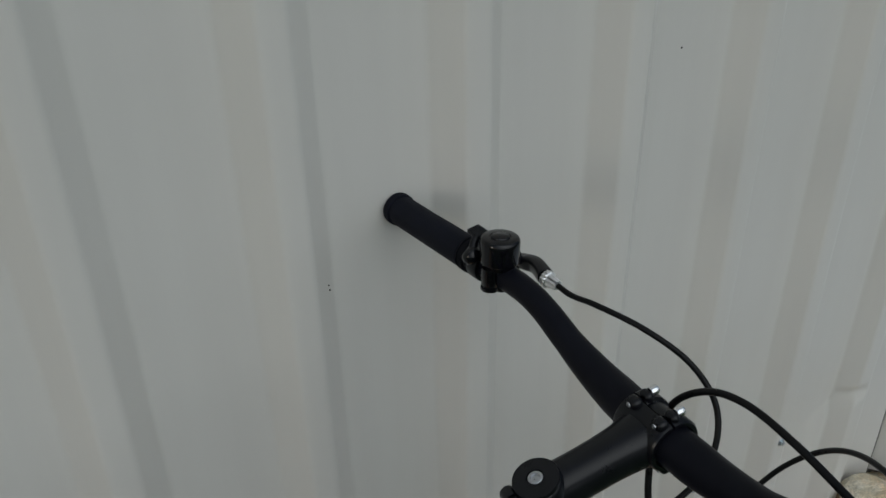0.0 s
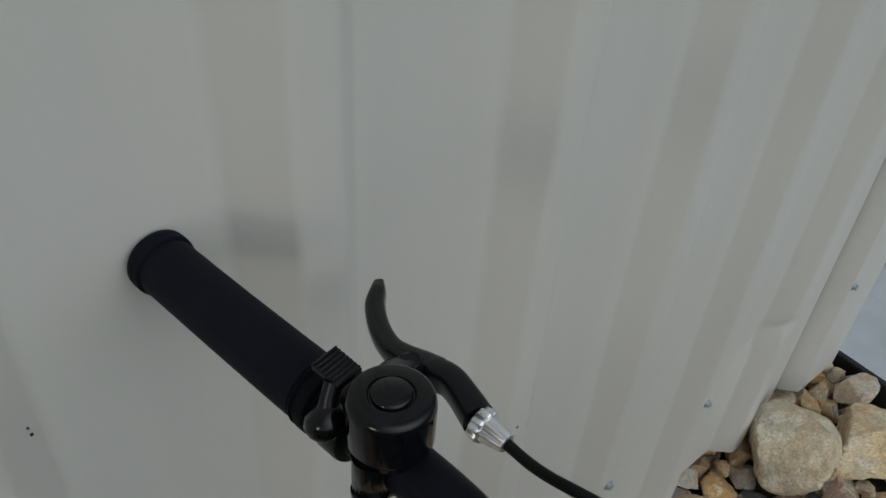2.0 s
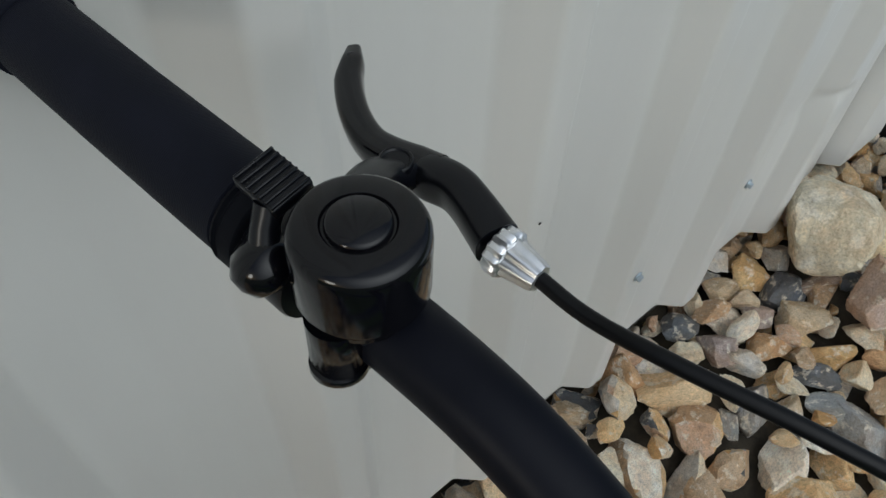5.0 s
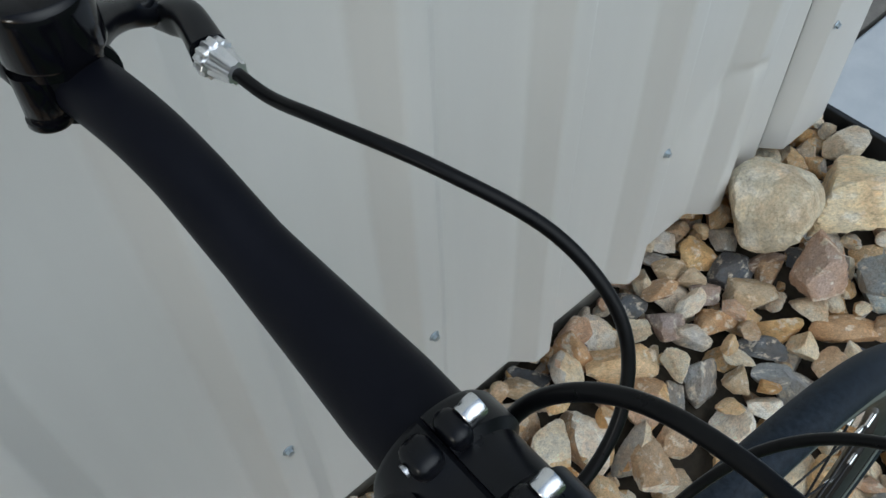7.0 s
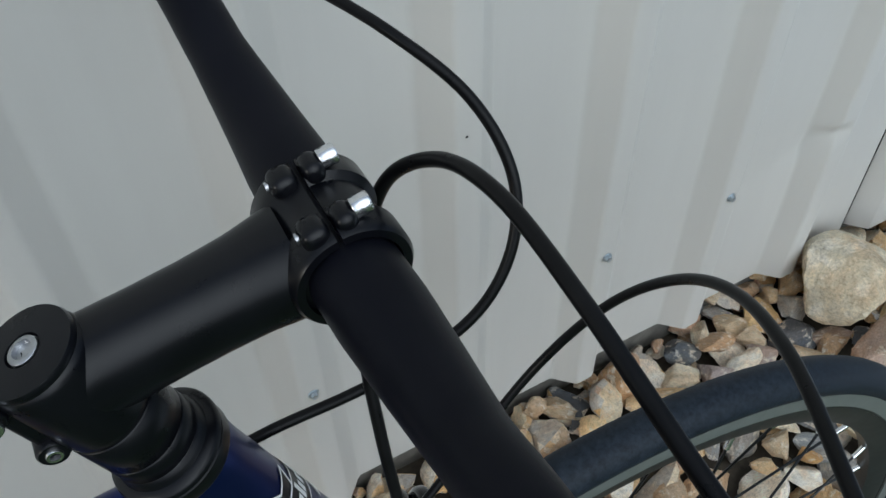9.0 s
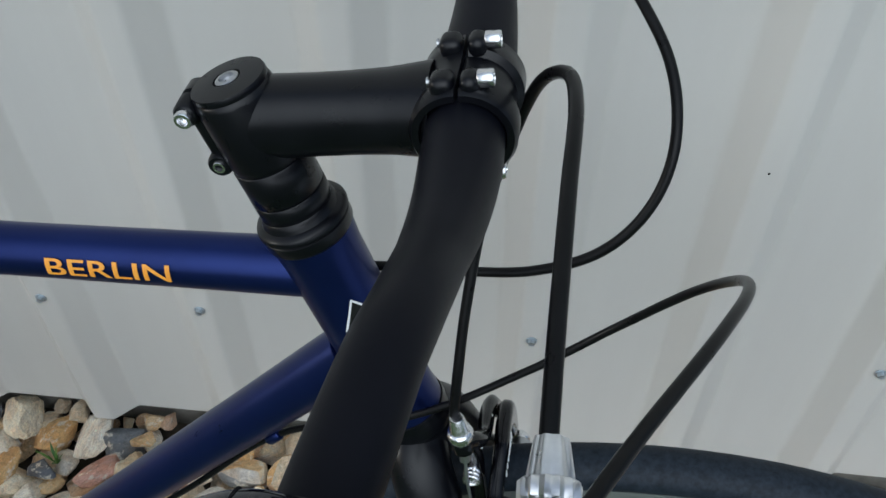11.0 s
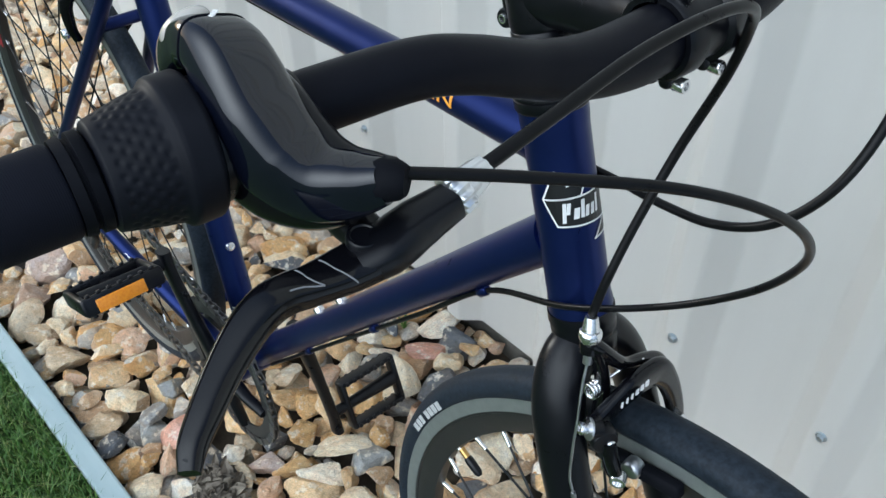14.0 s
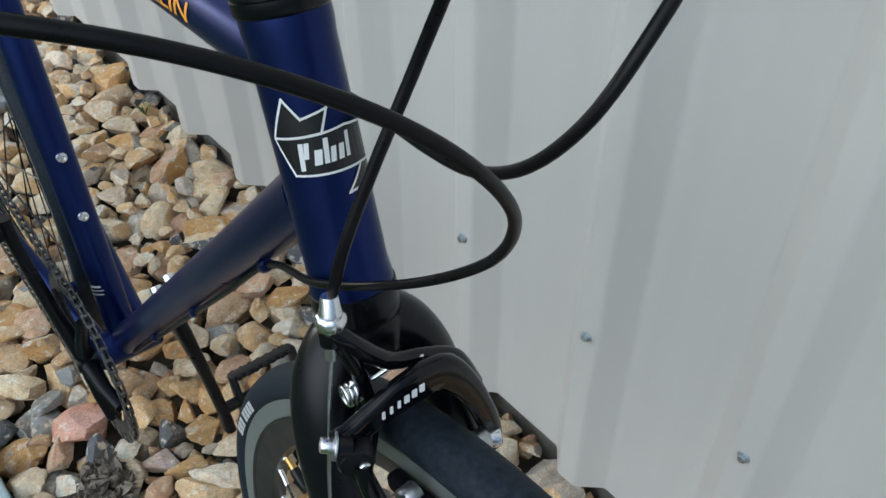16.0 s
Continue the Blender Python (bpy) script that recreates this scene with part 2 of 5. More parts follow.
def ribbed_sheet():
    xs = []
    for k in range(-16, 5):
        c = k * PITCH
        corners = [(c - FOOT - 0.03, DEEP), (c - FOOT, DEEP), (c - CREST, 0.0), (c + CREST, 0.0), (c + FOOT, DEEP), (c + FOOT + 0.03, DEEP)]
        for a, b, d in zip(corners, corners[1:], corners[2:]):
            a, b, d = Vector(a), Vector(b), Vector(d)
            p, q = b + (a - b).normalized() * 0.0045, b + (d - b).normalized() * 0.0045
            for i in range(5):
                f = i / 4
                v = p * (1 - f) ** 2 + b * 2 * f * (1 - f) + q * f * f
                xs.append((v.x, v.y))
        for f in (0.25, 0.5, 0.75):
            xs.append((c + FOOT + 0.007 + f * (PITCH - 2 * FOOT - 0.014), DEEP))
    xs = [(x, y) for x, y in xs if x < WALL_END]
    xs.append((WALL_END, DEEP))
    zs = [WALL_BOTTOM + (WALL_TOP - WALL_BOTTOM) * f for f in [0.26 * i / 130 for i in range(130)] + [0.26 + 0.74 * i / 70 for i in range(71)]]
    bm = bmesh.new()
    dents = [((0.748, 0.004, 0.120), 0.013, 0.0065), ((0.733, 0.014, 0.106), 0.022, 0.0045), ((0.70, 0.027, 0.10), 0.05, 0.004)]

    def place(x, y, z):
        p = Vector((x, y, z))
        y += 0.0011 * noise.noise(Vector((x * 5, z * 2.2, 3.1))) + 0.0004 * noise.noise(Vector((x * 21, z * 4, 8)))
        x += 0.0006 * noise.noise(Vector((x * 6, z * 3, 17)))
        for c, r, d in dents:
            q = p - Vector(c)
            y += d * math.exp(-(q.x * q.x + 1.3 * (q.z - 0.7 * q.x) ** 2) / (r * r)) - 0.15 * d * math.exp(-((q.x + 0.004) ** 2 + 1.3 * (q.z - 0.016) ** 2) / (r * r))
        return Vector((x, y, z))

    front = [[bm.verts.new(place(x, y, z)) for x, y in xs] for z in zs]
    back = [[bm.verts.new(v.co + Vector((0, 0.0012, 0))) for v in row] for row in front]
    for i in range(len(zs) - 1):
        for j in range(len(xs) - 1):
            bm.faces.new((front[i][j], front[i][j + 1], front[i + 1][j + 1], front[i + 1][j]))
            bm.faces.new((back[i][j + 1], back[i][j], back[i + 1][j], back[i + 1][j + 1]))
    for j in range(len(xs) - 1):
        bm.faces.new((back[0][j], back[0][j + 1], front[0][j + 1], front[0][j]))
        bm.faces.new((front[-1][j], front[-1][j + 1], back[-1][j + 1], back[-1][j]))
    bmesh.ops.recalc_face_normals(bm, faces=bm.faces)
    return bm


wall = tagged(sharp(link("wall_north", ribbed_sheet(), WALL), 50), "cream painted ribbed steel sheet wall with small dents", "wall", kind="structure")


SPECKS = ((-0.158, 0.0185, 0.641, 0.0011), (-0.1585, 0.018, 0.647, 0.0008), (0.272, 0.0265, 0.8015, 0.0014), (0.1875, -0.0006, 0.375, 0.0014))
GRIME = material("dark_speck", (0.02, 0.018, 0.015), 0.8)
for x, y, z, r in SPECKS:
    part("speck", lathe([(0.0, 0.0), (r, 0.0), (r * 0.8, 0.0005), (0.0, 0.0006)], (x, y, z), (0, -1, 0), 8), GRIME, wall, "small dark dirt speck")


def corner_trim():
    """A folded strip: its front outline and the same set back by the sheet's thickness."""
    front = [(0.9062, 0.0290), (0.9076, 0.0268), (0.9300, 0.0012), (0.9325, 0.0), (1.0380, -0.0010), (1.0400, 0.0010), (1.0400, 0.0900)]
    behind = [(0.9072, 0.0297), (0.9085, 0.0281), (0.9307, 0.0024), (0.9325, 0.0012), (1.0375, 0.0002), (1.0388, 0.0015), (1.0388, 0.0900)]
    outline = front + behind[::-1]
    zs = [WALL_BOTTOM + 0.012 + (WALL_TOP - WALL_BOTTOM) * i / 40 for i in range(41)]
    bm = bmesh.new()
    rows = [[bm.verts.new((x + 0.0008 * noise.noise(Vector((1.1, z * 3, 1))), y + 0.0008 * noise.noise(Vector((3.7, z * 3, 5))), z)) for x, y in outline] for z in zs]
    for r0, r1 in zip(rows, rows[1:]):
        for j in range(len(outline)):
            k = (j + 1) % len(outline)
            bm.faces.new((r0[j], r0[k], r1[k], r1[j]))
    bm.faces.new(rows[0][::-1])
    bm.faces.new(rows[-1])
    bmesh.ops.recalc_face_normals(bm, faces=bm.faces)
    return bm


tagged(sharp(link("trim", corner_trim(), WALL), 28), "cream folded steel corner flashing on the wall end", "trim", kind="structure")
shed_bm = block((4.12, 0.02, 2.3), pose(-1.04, 0.055, 0.99), 0)
block((0.02, 3.0, 2.3), pose(1.028, 1.6, 0.99), 0, shed_bm)
block((4.24, 3.2, 0.03), pose(-1.08, 1.62, 2.32), 0, shed_bm)
# near-black colour paints the shade seen through the gap beside the trim
INNER = varied("gap_shade_sheet", (0.03, 0.03, 0.03), (0.045, 0.045, 0.042), 0.8, 20)
tagged(link("wall_inner", shed_bm, INNER, smooth=False), "shed body behind the sheet wall, coloured dark as the gap's shade", "wall", kind="structure")
# the footing's dark tone holds the shadow under the sheet's edge
PLINTH = varied("shadowed_concrete", (0.09, 0.085, 0.075), (0.20, 0.19, 0.165), 0.85, 25, relief=0.5, fine=200)
tagged(link("footing", block((4.16, 0.10, 0.3), pose(-1.05, 0.094, -0.31), 0.004), PLINTH, smooth=False), "concrete footing under the wall sheet, coloured dark for its shadow", "footing", kind="structure")


def wall_screw():
    bm = lathe([(0.0, 0.0), (0.0062, 0.0), (0.0066, 0.0006), (0.0062, 0.0013), (0.0044, 0.0016)], (0, 0, 0), (0, -1, 0), 20)
    top = bmesh.ops.create_cone(bm, cap_ends=True, segments=6, radius1=0.0043, radius2=0.0040, depth=0.0042, matrix=facing((0, -0.0036, 0), (0, -1, 0)))
    return bm


screw = tagged(link("wall_screw", wall_screw(), ZINC, smooth=False), "zinc hex head screw with washer on a rib", "screw", "wall screws")
screw.matrix_world = pose(0, 0, 0.1, 0, 20, 0)
for k in (*range(-12, 0), 1, 2, 3):
    copy_thing(screw, pose(k * PITCH, -0.0005, 0.1 + 0.002 * math.sin(k * 2.3), 0, k * 37, 0))
copy_thing(screw, pose(0.940, -0.0008, 0.09, 0, 12, 0))


# ---- ground ----
def bed_height(x, y):
    """The gravel's level: it falls from the wall to the kerb."""
    return -0.312 + 0.20 * (y + 0.525) - 0.016 * min(1.0, max(0.0, (y + 0.09) / 0.09)) - 0.006 * math.sin(3 * x) + 0.005 * math.sin(7 * x + 9 * y)


LAWN_Z = -0.285
LAWN = varied("lawn_soil", (0.025, 0.05, 0.012), (0.05, 0.085, 0.02), 0.9, 40, relief=0.8, fine=150)
bm = bmesh.new()
bmesh.ops.create_grid(bm, x_segments=2, y_segments=2, size=400, matrix=pose(0, 0, LAWN_Z - 0.06))
lawn_bm = block((80, 40, 0.05), pose(-10, -20.563, LAWN_Z - 0.025), 0)
tagged(link("lawn", lawn_bm, LAWN, smooth=False), "short green lawn beside the gravel bed", "lawn", kind="structure")
tagged(link("ground", bm, LAWN, smooth=False), "short green lawn reaching away", "ground", kind="structure")

EARTH = varied("dark_earth", (0.03, 0.024, 0.017), (0.075, 0.06, 0.042), 0.95, 60, relief=0.9, fine=300)
bm = bmesh.new()
NX, NY = 120, 20
grid = [[bm.verts.new((-2.9 + 4.0 * i / NX, -0.527 + 0.60 * j / NY, bed_height(-2.9 + 4.0 * i / NX, -0.527 + 0.60 * j / NY) - 0.028)) for j in range(NY + 1)] for i in range(NX + 1)]
for i in range(NX):
    for j in range(NY):
        bm.faces.new((grid[i][j], grid[i + 1][j], grid[i + 1][j + 1], grid[i][j + 1]))
gravel_bed = tagged(link("gravel_bed", bm, EARTH), "bed of loose tan, ochre and grey stones along the wall", "gravel", kind="structure")

CONCRETE = varied("pale_concrete", (0.50, 0.53, 0.55), (0.60, 0.62, 0.63), 0.85, 14, relief=0.6, fine=350)
KERB = varied("kerb_concrete", (0.31, 0.40, 0.42), (0.41, 0.49, 0.50), 0.8, 18, relief=0.5, fine=300, stretch=(0.3, 1, 1))
tagged(link("kerb", block((4.2, 0.034, 0.14), pose(-0.85, -0.546, -0.262 - 0.07), 0.004), KERB, smooth=False), "pale blue-grey concrete garden edging between gravel and lawn", "kerb", kind="structure")
tagged(link("pavement", block((3.0, 1.6, 0.12), pose(2.61, -0.71, -0.205 - 0.06), 0.006), CONCRETE, smooth=False), "pale concrete slab past the wall corner", "pavement", kind="structure")
DIRT = varied("grey_dirt", (0.16, 0.145, 0.125), (0.27, 0.25, 0.22), 0.95, 30, relief=1.0, fine=120)
tagged(link("dirt", block((3.2, 3.0, 0.1), pose(2.6, 1.6, -0.212 - 0.05), 0), DIRT, smooth=False), "grey compacted dirt strewn with leaf litter", "ground", kind="structure")
BLACKPL = varied("black_edging", (0.012, 0.012, 0.012), (0.02, 0.02, 0.02), 0.5, 40)
tagged(link("garden_edging", block((0.012, 0.62, 0.10), pose(1.098, -0.22, -0.232), 0.003), BLACKPL, smooth=False), "black plastic garden edging strip", "edging", kind="structure")


# ---- the bicycle ----
# Local axes: x ahead, y to the rider's left, z up; it leans on the wall by its left grip.
_u = Vector((0, 0.058, 1)).normalized()
_f = Vector((1, -0.0329, 0))
_f = (_f - _u * _f.dot(_u)).normalized()
BIKE_POSE = Matrix.Translation((0, -0.3668, 0)) @ Matrix((_f, _u.cross(_f), _u)).transposed().to_4x4()
bike = empty("bicycle", BIKE_POSE, label="navy blue flat-bar road bicycle leaning on the ribbed wall", category="bicycle")

AXLE_F, AXLE_R, WHEEL_R = Vector((0.085, 0, 0.115)), Vector((-0.985, 0, 0.112)), 0.347
BB = Vector((-0.556, 0, 0.0365))
CAP = Vector((-0.1550, 0, 0.6908))
HD = Vector((0.342, 0, -1)).normalized()
HF = Vector((1, 0, 0.342)).normalized()


def steer(d):
    """A point on the steering axis, d below the stem's cap."""
    return CAP + HD * d


# frame tubes
part("head_tube", lathe([(0.0200, 0.0835), (0.0202, 0.0895), (0.0196, 0.096), (0.0195, 0.15), (0.0196, 0.205), (0.0204, 0.211), (0.0204, 0.216)], CAP, HD, 32), BLUE, bike)
TT0, TT1 = Vector((-0.676, 0, 0.5495)), Vector((-0.130, 0, 0.5858))
part("top_tube", sweep([TT0.lerp(TT1, i / 8) for i in range(9)], [0.0139] * 7 + [0.0143, 0.0150], 28), BLUE, bike)
DT0, DT1 = Vector((-0.112, 0, 0.5266)), BB + Vector((0.004, 0, 0.006))
part("down_tube", sweep([DT0.lerp(DT1, i / 8) for i in range(9)], [0.0168, 0.0163] + [0.0160] * 5 + [0.0168, 0.0178], 28), BLUE, bike)
ST0, ST1 = Vector((-0.6860, 0, 0.5585)), Vector((-0.5525, 0, 0.0365))
part("seat_tube", sweep([ST0.lerp(ST1, i / 8) for i in range(9)], 0.0158, 28), BLUE, bike)
part("bottom_bracket_shell", lathe([(0.0195, -0.035), (0.0208, -0.032), (0.0208, 0.032), (0.0195, 0.035)], BB, (0, 1, 0), 28), BLUE, bike)
for s in (-1, 1):
    part("chainstay", sweep(smooth_path([BB + Vector((-0.012, s * 0.024, 0)), (-0.68, s * 0.036, 0.048), (-0.83, s * 0.052, 0.078), (-0.975, s * 0.063, 0.103)], 6), spread_over([0.0105, 0.011, 0.009, 0.007], 19), 16), BLUE, bike)
    part("seatstay", sweep(smooth_path([(-0.680, s * 0.012, 0.530), (-0.724, s * 0.030, 0.445), (-0.848, s * 0.048, 0.278), (-0.978, s * 0.063, 0.112)], 6), spread_over([0.008, 0.0085, 0.008, 0.0065], 19), 14), BLUE, bike)
part("stay_bridge", sweep([(-0.752, -0.034, 0.412), (-0.752, 0.034, 0.412)], 0.007, 12), BLUE, bike)
part("stay_bridge", sweep([(-0.66, -0.034, 0.047), (-0.66, 0.034, 0.047)], 0.007, 12), BLUE, bike)
# bottle bosses: two on the seat tube's front, two on the down tube's upper side
for p, n in (((-0.5942, -0.001, 0.2640), (0.97, 0, 0.25)), ((-0.5780, -0.001, 0.2010), (0.97, 0, 0.25)), ((-0.3545, 0, 0.2810), (-0.74, 0, 0.67)), ((-0.3960, 0, 0.2352), (-0.74, 0, 0.67))):
    h = 0.0 if n[0] > 0 else 0.004
    part("boss_bolt", lathe([(0.0055, -0.001), (0.0055, 0.001 + h), (0.005, 0.0022 + h), (0.003, 0.0026 + h), (0.0026, 0.0012 + h), (0.0, 0.0012 + h)], Vector(p), n, 18), CHROME, bike)
part("size_label", sweep([ST0.lerp(ST1, 0.02), ST0.lerp(ST1, 0.136)], 0.01605, 28), WHITE, bike, "white paper frame size label")

# headset, spacers, fork
part("headset", lathe([(0.0160, 0.066), (0.0176, 0.0675), (0.0182, 0.0700), (0.0186, 0.0712), (0.0216, 0.0722), (0.0223, 0.0734), (0.0223, 0.0752), (0.0208, 0.0758), (0.0208, 0.0766), (0.0216, 0.0772), (0.0216, 0.0824), (0.0206, 0.0840), (0.019, 0.0845)], CAP, HD, 40), SATIN, bike)
part("headset", lathe([(0.019, 0.215), (0.0212, 0.216), (0.0216, 0.222), (0.0206, 0.2255), (0.021, 0.228), (0.0205, 0.233), (0.018, 0.235)], CAP, HD, 40), SATIN, bike)
for d, e in ((0.0395, 0.0578), (0.0581, 0.0672)):
    part("spacer", lathe([(0.0168, d), (0.0173, d + 0.0005), (0.0173, e - 0.0005), (0.0168, e)], CAP, HD, 36), SATIN, bike)


def fork():
    bm = lathe([(0.0195, 0.233), (0.0205, 0.238), (0.0190, 0.252), (0.0120, 0.262)], CAP, HD, 28)
    for s in (-1, 1):
        top = steer(0.240) + Vector((0, s * 0.004, 0))
        path = smooth_path([top, steer(0.245) + Vector((0.000, s * 0.016, 0)), steer(0.258) + Vector((0.001, s * 0.0270, 0)), steer(0.280) + Vector((0.002, s * 0.0345, 0)), steer(0.320) + Vector((0.005, s * 0.0385, 0)), (-0.016, s * 0.042, 0.32), (0.026, s * 0.046, 0.22), (0.081, s * 0.051, 0.116)], 6)
        sweep(path, spread_over([0.0165, 0.0175, 0.0180, 0.0178, 0.0170, 0.0155, 0.0125, 0.0085], len(path)), 24, bm, up=(1, 0, 0), flat=spread_over([1.0, 0.90, 0.80, 0.76, 0.74, 0.72, 0.75, 0.8], len(path)))
    return bm


part("fork", fork(), SATIN, bike, "black straight-blade fork")


# ---- wheels ----
def wheel(center, name, spokes=32, turn=0.0):
    w = new(name)
    w.parent = bike
    w.location = center
    R = WHEEL_R
    sec = []
    for k in range(20):
        a = 2 * math.pi * k / 20
        sec.append((R - 0.0125 + 0.0125 * math.cos(a), 0.0142 * math.sin(a)))
    part("tyre", ring_solid(sec, (0, 0, 0), (0, 1, 0), 144), TYRE, w)
    rim_sec = [(0.3270, -0.0096), (0.3266, -0.0108), (0.314, -0.0112), (0.3135, -0.0105), (0.304, -0.0096), (0.295, -0.0060), (0.2935, 0.0), (0.295, 0.0060), (0.304, 0.0096), (0.3135, 0.0105), (0.314, 0.0112), (0.3266, 0.0108), (0.3270, 0.0096)]
    part("rim", ring_solid(rim_sec, (0, 0, 0), (0, 1, 0), 144), RIM, w)
    for s in (-1, 1):
        part("brake_track", ring_solid([(0.3276, s * 0.0095), (0.3276, s * 0.0122), (0.3160, s * 0.0118), (0.3160, s * 0.0100)], (0, 0, 0), (0, 1, 0), 144), TRACK, w)
    part("hub", lathe([(0.008, -0.048), (0.010, -0.044), (0.021, -0.040), (0.021, -0.036), (0.012, -0.032), (0.011, 0.0), (0.012, 0.032), (0.021, 0.036), (0.021, 0.040), (0.010, 0.044), (0.008, 0.048)], (0, 0, 0), (0, 1, 0), 24), SATIN, w)
    for k in range(spokes):
        a = 2 * math.pi * (k + 0.5) / spokes + turn
        s = 1 if k % 2 else -1
        b = a + (0.42 if (k // 2) % 2 else -0.42)
        rimp = Vector((0.297 * math.cos(a), s * 0.002, 0.297 * math.sin(a)))
        hubp = Vector((0.020 * math.cos(b * 1.0 + (0.9 if (k // 2) % 2 else -0.9)), s * 0.037, 0.020 * math.sin(b + (0.9 if (k // 2) % 2 else -0.9))))
        sp = part("spoke", sweep([hubp, rimp], 0.0011, 6), SATIN, w)
        d = (rimp - hubp).normalized()
        part("nipple", sweep([rimp - d * 0.016, rimp], 0.0021, 8), CHROME, sp)
    return w


front_wheel = wheel(AXLE_F, "front_wheel", turn=-0.036)
rear_wheel = wheel(AXLE_R, "rear_wheel", turn=0.1)
for ob in rear_wheel.children:
    if ob.name.startswith("hub"):
        ob.data.materials[0] = STEEL


def rim_point(angle, r, y=0.0):
    return Vector((r * math.cos(angle), y, r * math.sin(angle)))


va = math.radians(156)
valve = part("valve", sweep([rim_point(va, 0.298), rim_point(va, 0.282)], 0.003, 12), BRASS, front_wheel, "brass tyre valve")
part("valve_nut", sweep([rim_point(va, 0.297), rim_point(va, 0.2935)], 0.0046, 14), CHROME, valve)
part("valve_cap", sweep([rim_point(va, 0.284), rim_point(va, 0.280), rim_point(va, 0.268), rim_point(va, 0.265)], [0.0036, 0.0042, 0.0038, 0.002], 12), SATIN, valve)


def arc_bar(r0, r1, a0, a1, y, n=6):
    bm = bmesh.new()
    lo = [bm.verts.new(rim_point(math.radians(a0 + (a1 - a0) * i / n), r0, y[0])) for i in range(n + 1)]
    hi = [bm.verts.new(rim_point(math.radians(a0 + (a1 - a0) * i / n), r1, y[1])) for i in range(n + 1)]
    for i in range(n):
        bm.faces.new((lo[i], lo[i + 1], hi[i + 1], hi[i]))
    bmesh.ops.solidify(bm, geom=bm.faces, thickness=0.0004)
    return bm


for a0, a1 in ((159.7, 158.3), (158.05, 156.7), (156.45, 155.2), (154.0, 152.7), (152.45, 151.1), (150.85, 149.5), (149.25, 147.8)):
    part("print_bar", arc_bar(0.3290, 0.3368, a0, a1, (-0.0148, -0.0149)), WHITE, front_wheel, "white maker's print on the sidewall", smooth=False)
part("print_bar", arc_bar(0.299, 0.313, 172, 163, (-0.0085, -0.0112)), RED, rear_wheel, "red rim sticker", smooth=False)


# ---- handlebar ----
HALF_BAR = [(-0.0560, 0.0, 0.6888), (-0.0553, 0.04, 0.6892), (-0.0559, 0.07, 0.6936), (-0.0579, 0.10, 0.7031), (-0.0599, 0.13, 0.7156), (-0.0627, 0.155, 0.7222), (-0.0669, 0.19, 0.7233), (-0.0711, 0.225, 0.7229), (-0.0767, 0.27, 0.7222), (-0.0812, 0.31, 0.7212), (-0.0851, 0.347, 0.7207)]
HALF_R = [0.0160, 0.0157, 0.0138, 0.0116, 0.0111, 0.0111, 0.0113, 0.0112, 0.0111, 0.0111, 0.0111]
TURN_X, TURN_Z = -0.0143, 0.0206  # the bar stands a little turned and tilted in the frame


def bar_at(y):
    """The handlebar's axis at a sideways place, and the way along it to the outside."""
    s = 1 if y >= 0 else -1
    ys = [p[1] for p in HALF_BAR]

    def at(v):
        return Vector((float(np.interp(v, ys, [p[0] for p in HALF_BAR])) + TURN_X * s * v, s * v, float(np.interp(v, ys, [p[2] for p in HALF_BAR])) + TURN_Z * s * v))

    return at(abs(y)), (at(min(abs(y) + 0.012, 0.35)) - at(abs(y) - 0.012)).normalized()


bar_path = smooth_path([(x + TURN_X * y, y, z + TURN_Z * y) for x, y, z in [(x, -y, z) for x, y, z in HALF_BAR[:0:-1]] + HALF_BAR], 6)
bar_radii = spread_over(HALF_R[:0:-1] + HALF_R, len(bar_path))
handlebar = part("handlebar", sweep(bar_path, bar_radii, 32), MATTE, bike, "matte black riser handlebar")


def along_bar(y0, y1, profile, sides=32):
    """A sleeve on the bar: (share of the way from y0 to y1, radius) pairs."""
    pts = [bar_at(y0 + (y1 - y0) * f)[0] for f, _ in profile]
    return sweep(pts, [r for _, r in profile], sides)


GRIP = varied("ribbed_grip_rubber", (0.0047, 0.0055, 0.0096), (0.0070, 0.0080, 0.0138), 0.6, 40, spec=0.09)
_w = GRIP.node_tree.nodes.new("ShaderNodeTexWave")
_w.inputs["Scale"].default_value = 460
_w.bands_direction = "Y"
_tc = GRIP.node_tree.nodes.new("ShaderNodeTexCoord")
GRIP.node_tree.links.new(_tc.outputs["Object"], _w.inputs["Vector"])
bump(GRIP, _w.outputs[0], 0.22, 0.0003)

grip_l = part("grip", along_bar(0.231, 0.3478, [(0, 0.0130), (0.01, 0.0148), (0.06, 0.0149), (0.5, 0.0147), (0.905, 0.0147), (0.91, 0.0138), (0.922, 0.0138), (0.927, 0.0160), (0.945, 0.0162), (0.95, 0.0154), (0.958, 0.0162), (0.985, 0.0160), (1.0, 0.0144)]), GRIP, handlebar, "black rubber grip with a fine rib pattern")
part("grip_ring", along_bar(0.2215, 0.231, [(0, 0.0148), (0.08, 0.0157), (0.6, 0.0157), (0.7, 0.0146), (0.8, 0.0146), (0.86, 0.0157), (1.0, 0.0150)]), RUBBER, grip_l)
part("grip_ring", along_bar(0.2135, 0.2212, [(0, 0.0130), (0.1, 0.0140), (0.9, 0.0140), (1, 0.0132)]), RUBBER, grip_l)
grip_r = part("grip", along_bar(-0.2768, -0.357, [(0, 0.0140), (0.02, 0.0150), (0.5, 0.0148), (0.92, 0.0149), (0.96, 0.0156), (1.0, 0.0140)]), GRIP, handlebar, "black rubber grip with a fine rib pattern")
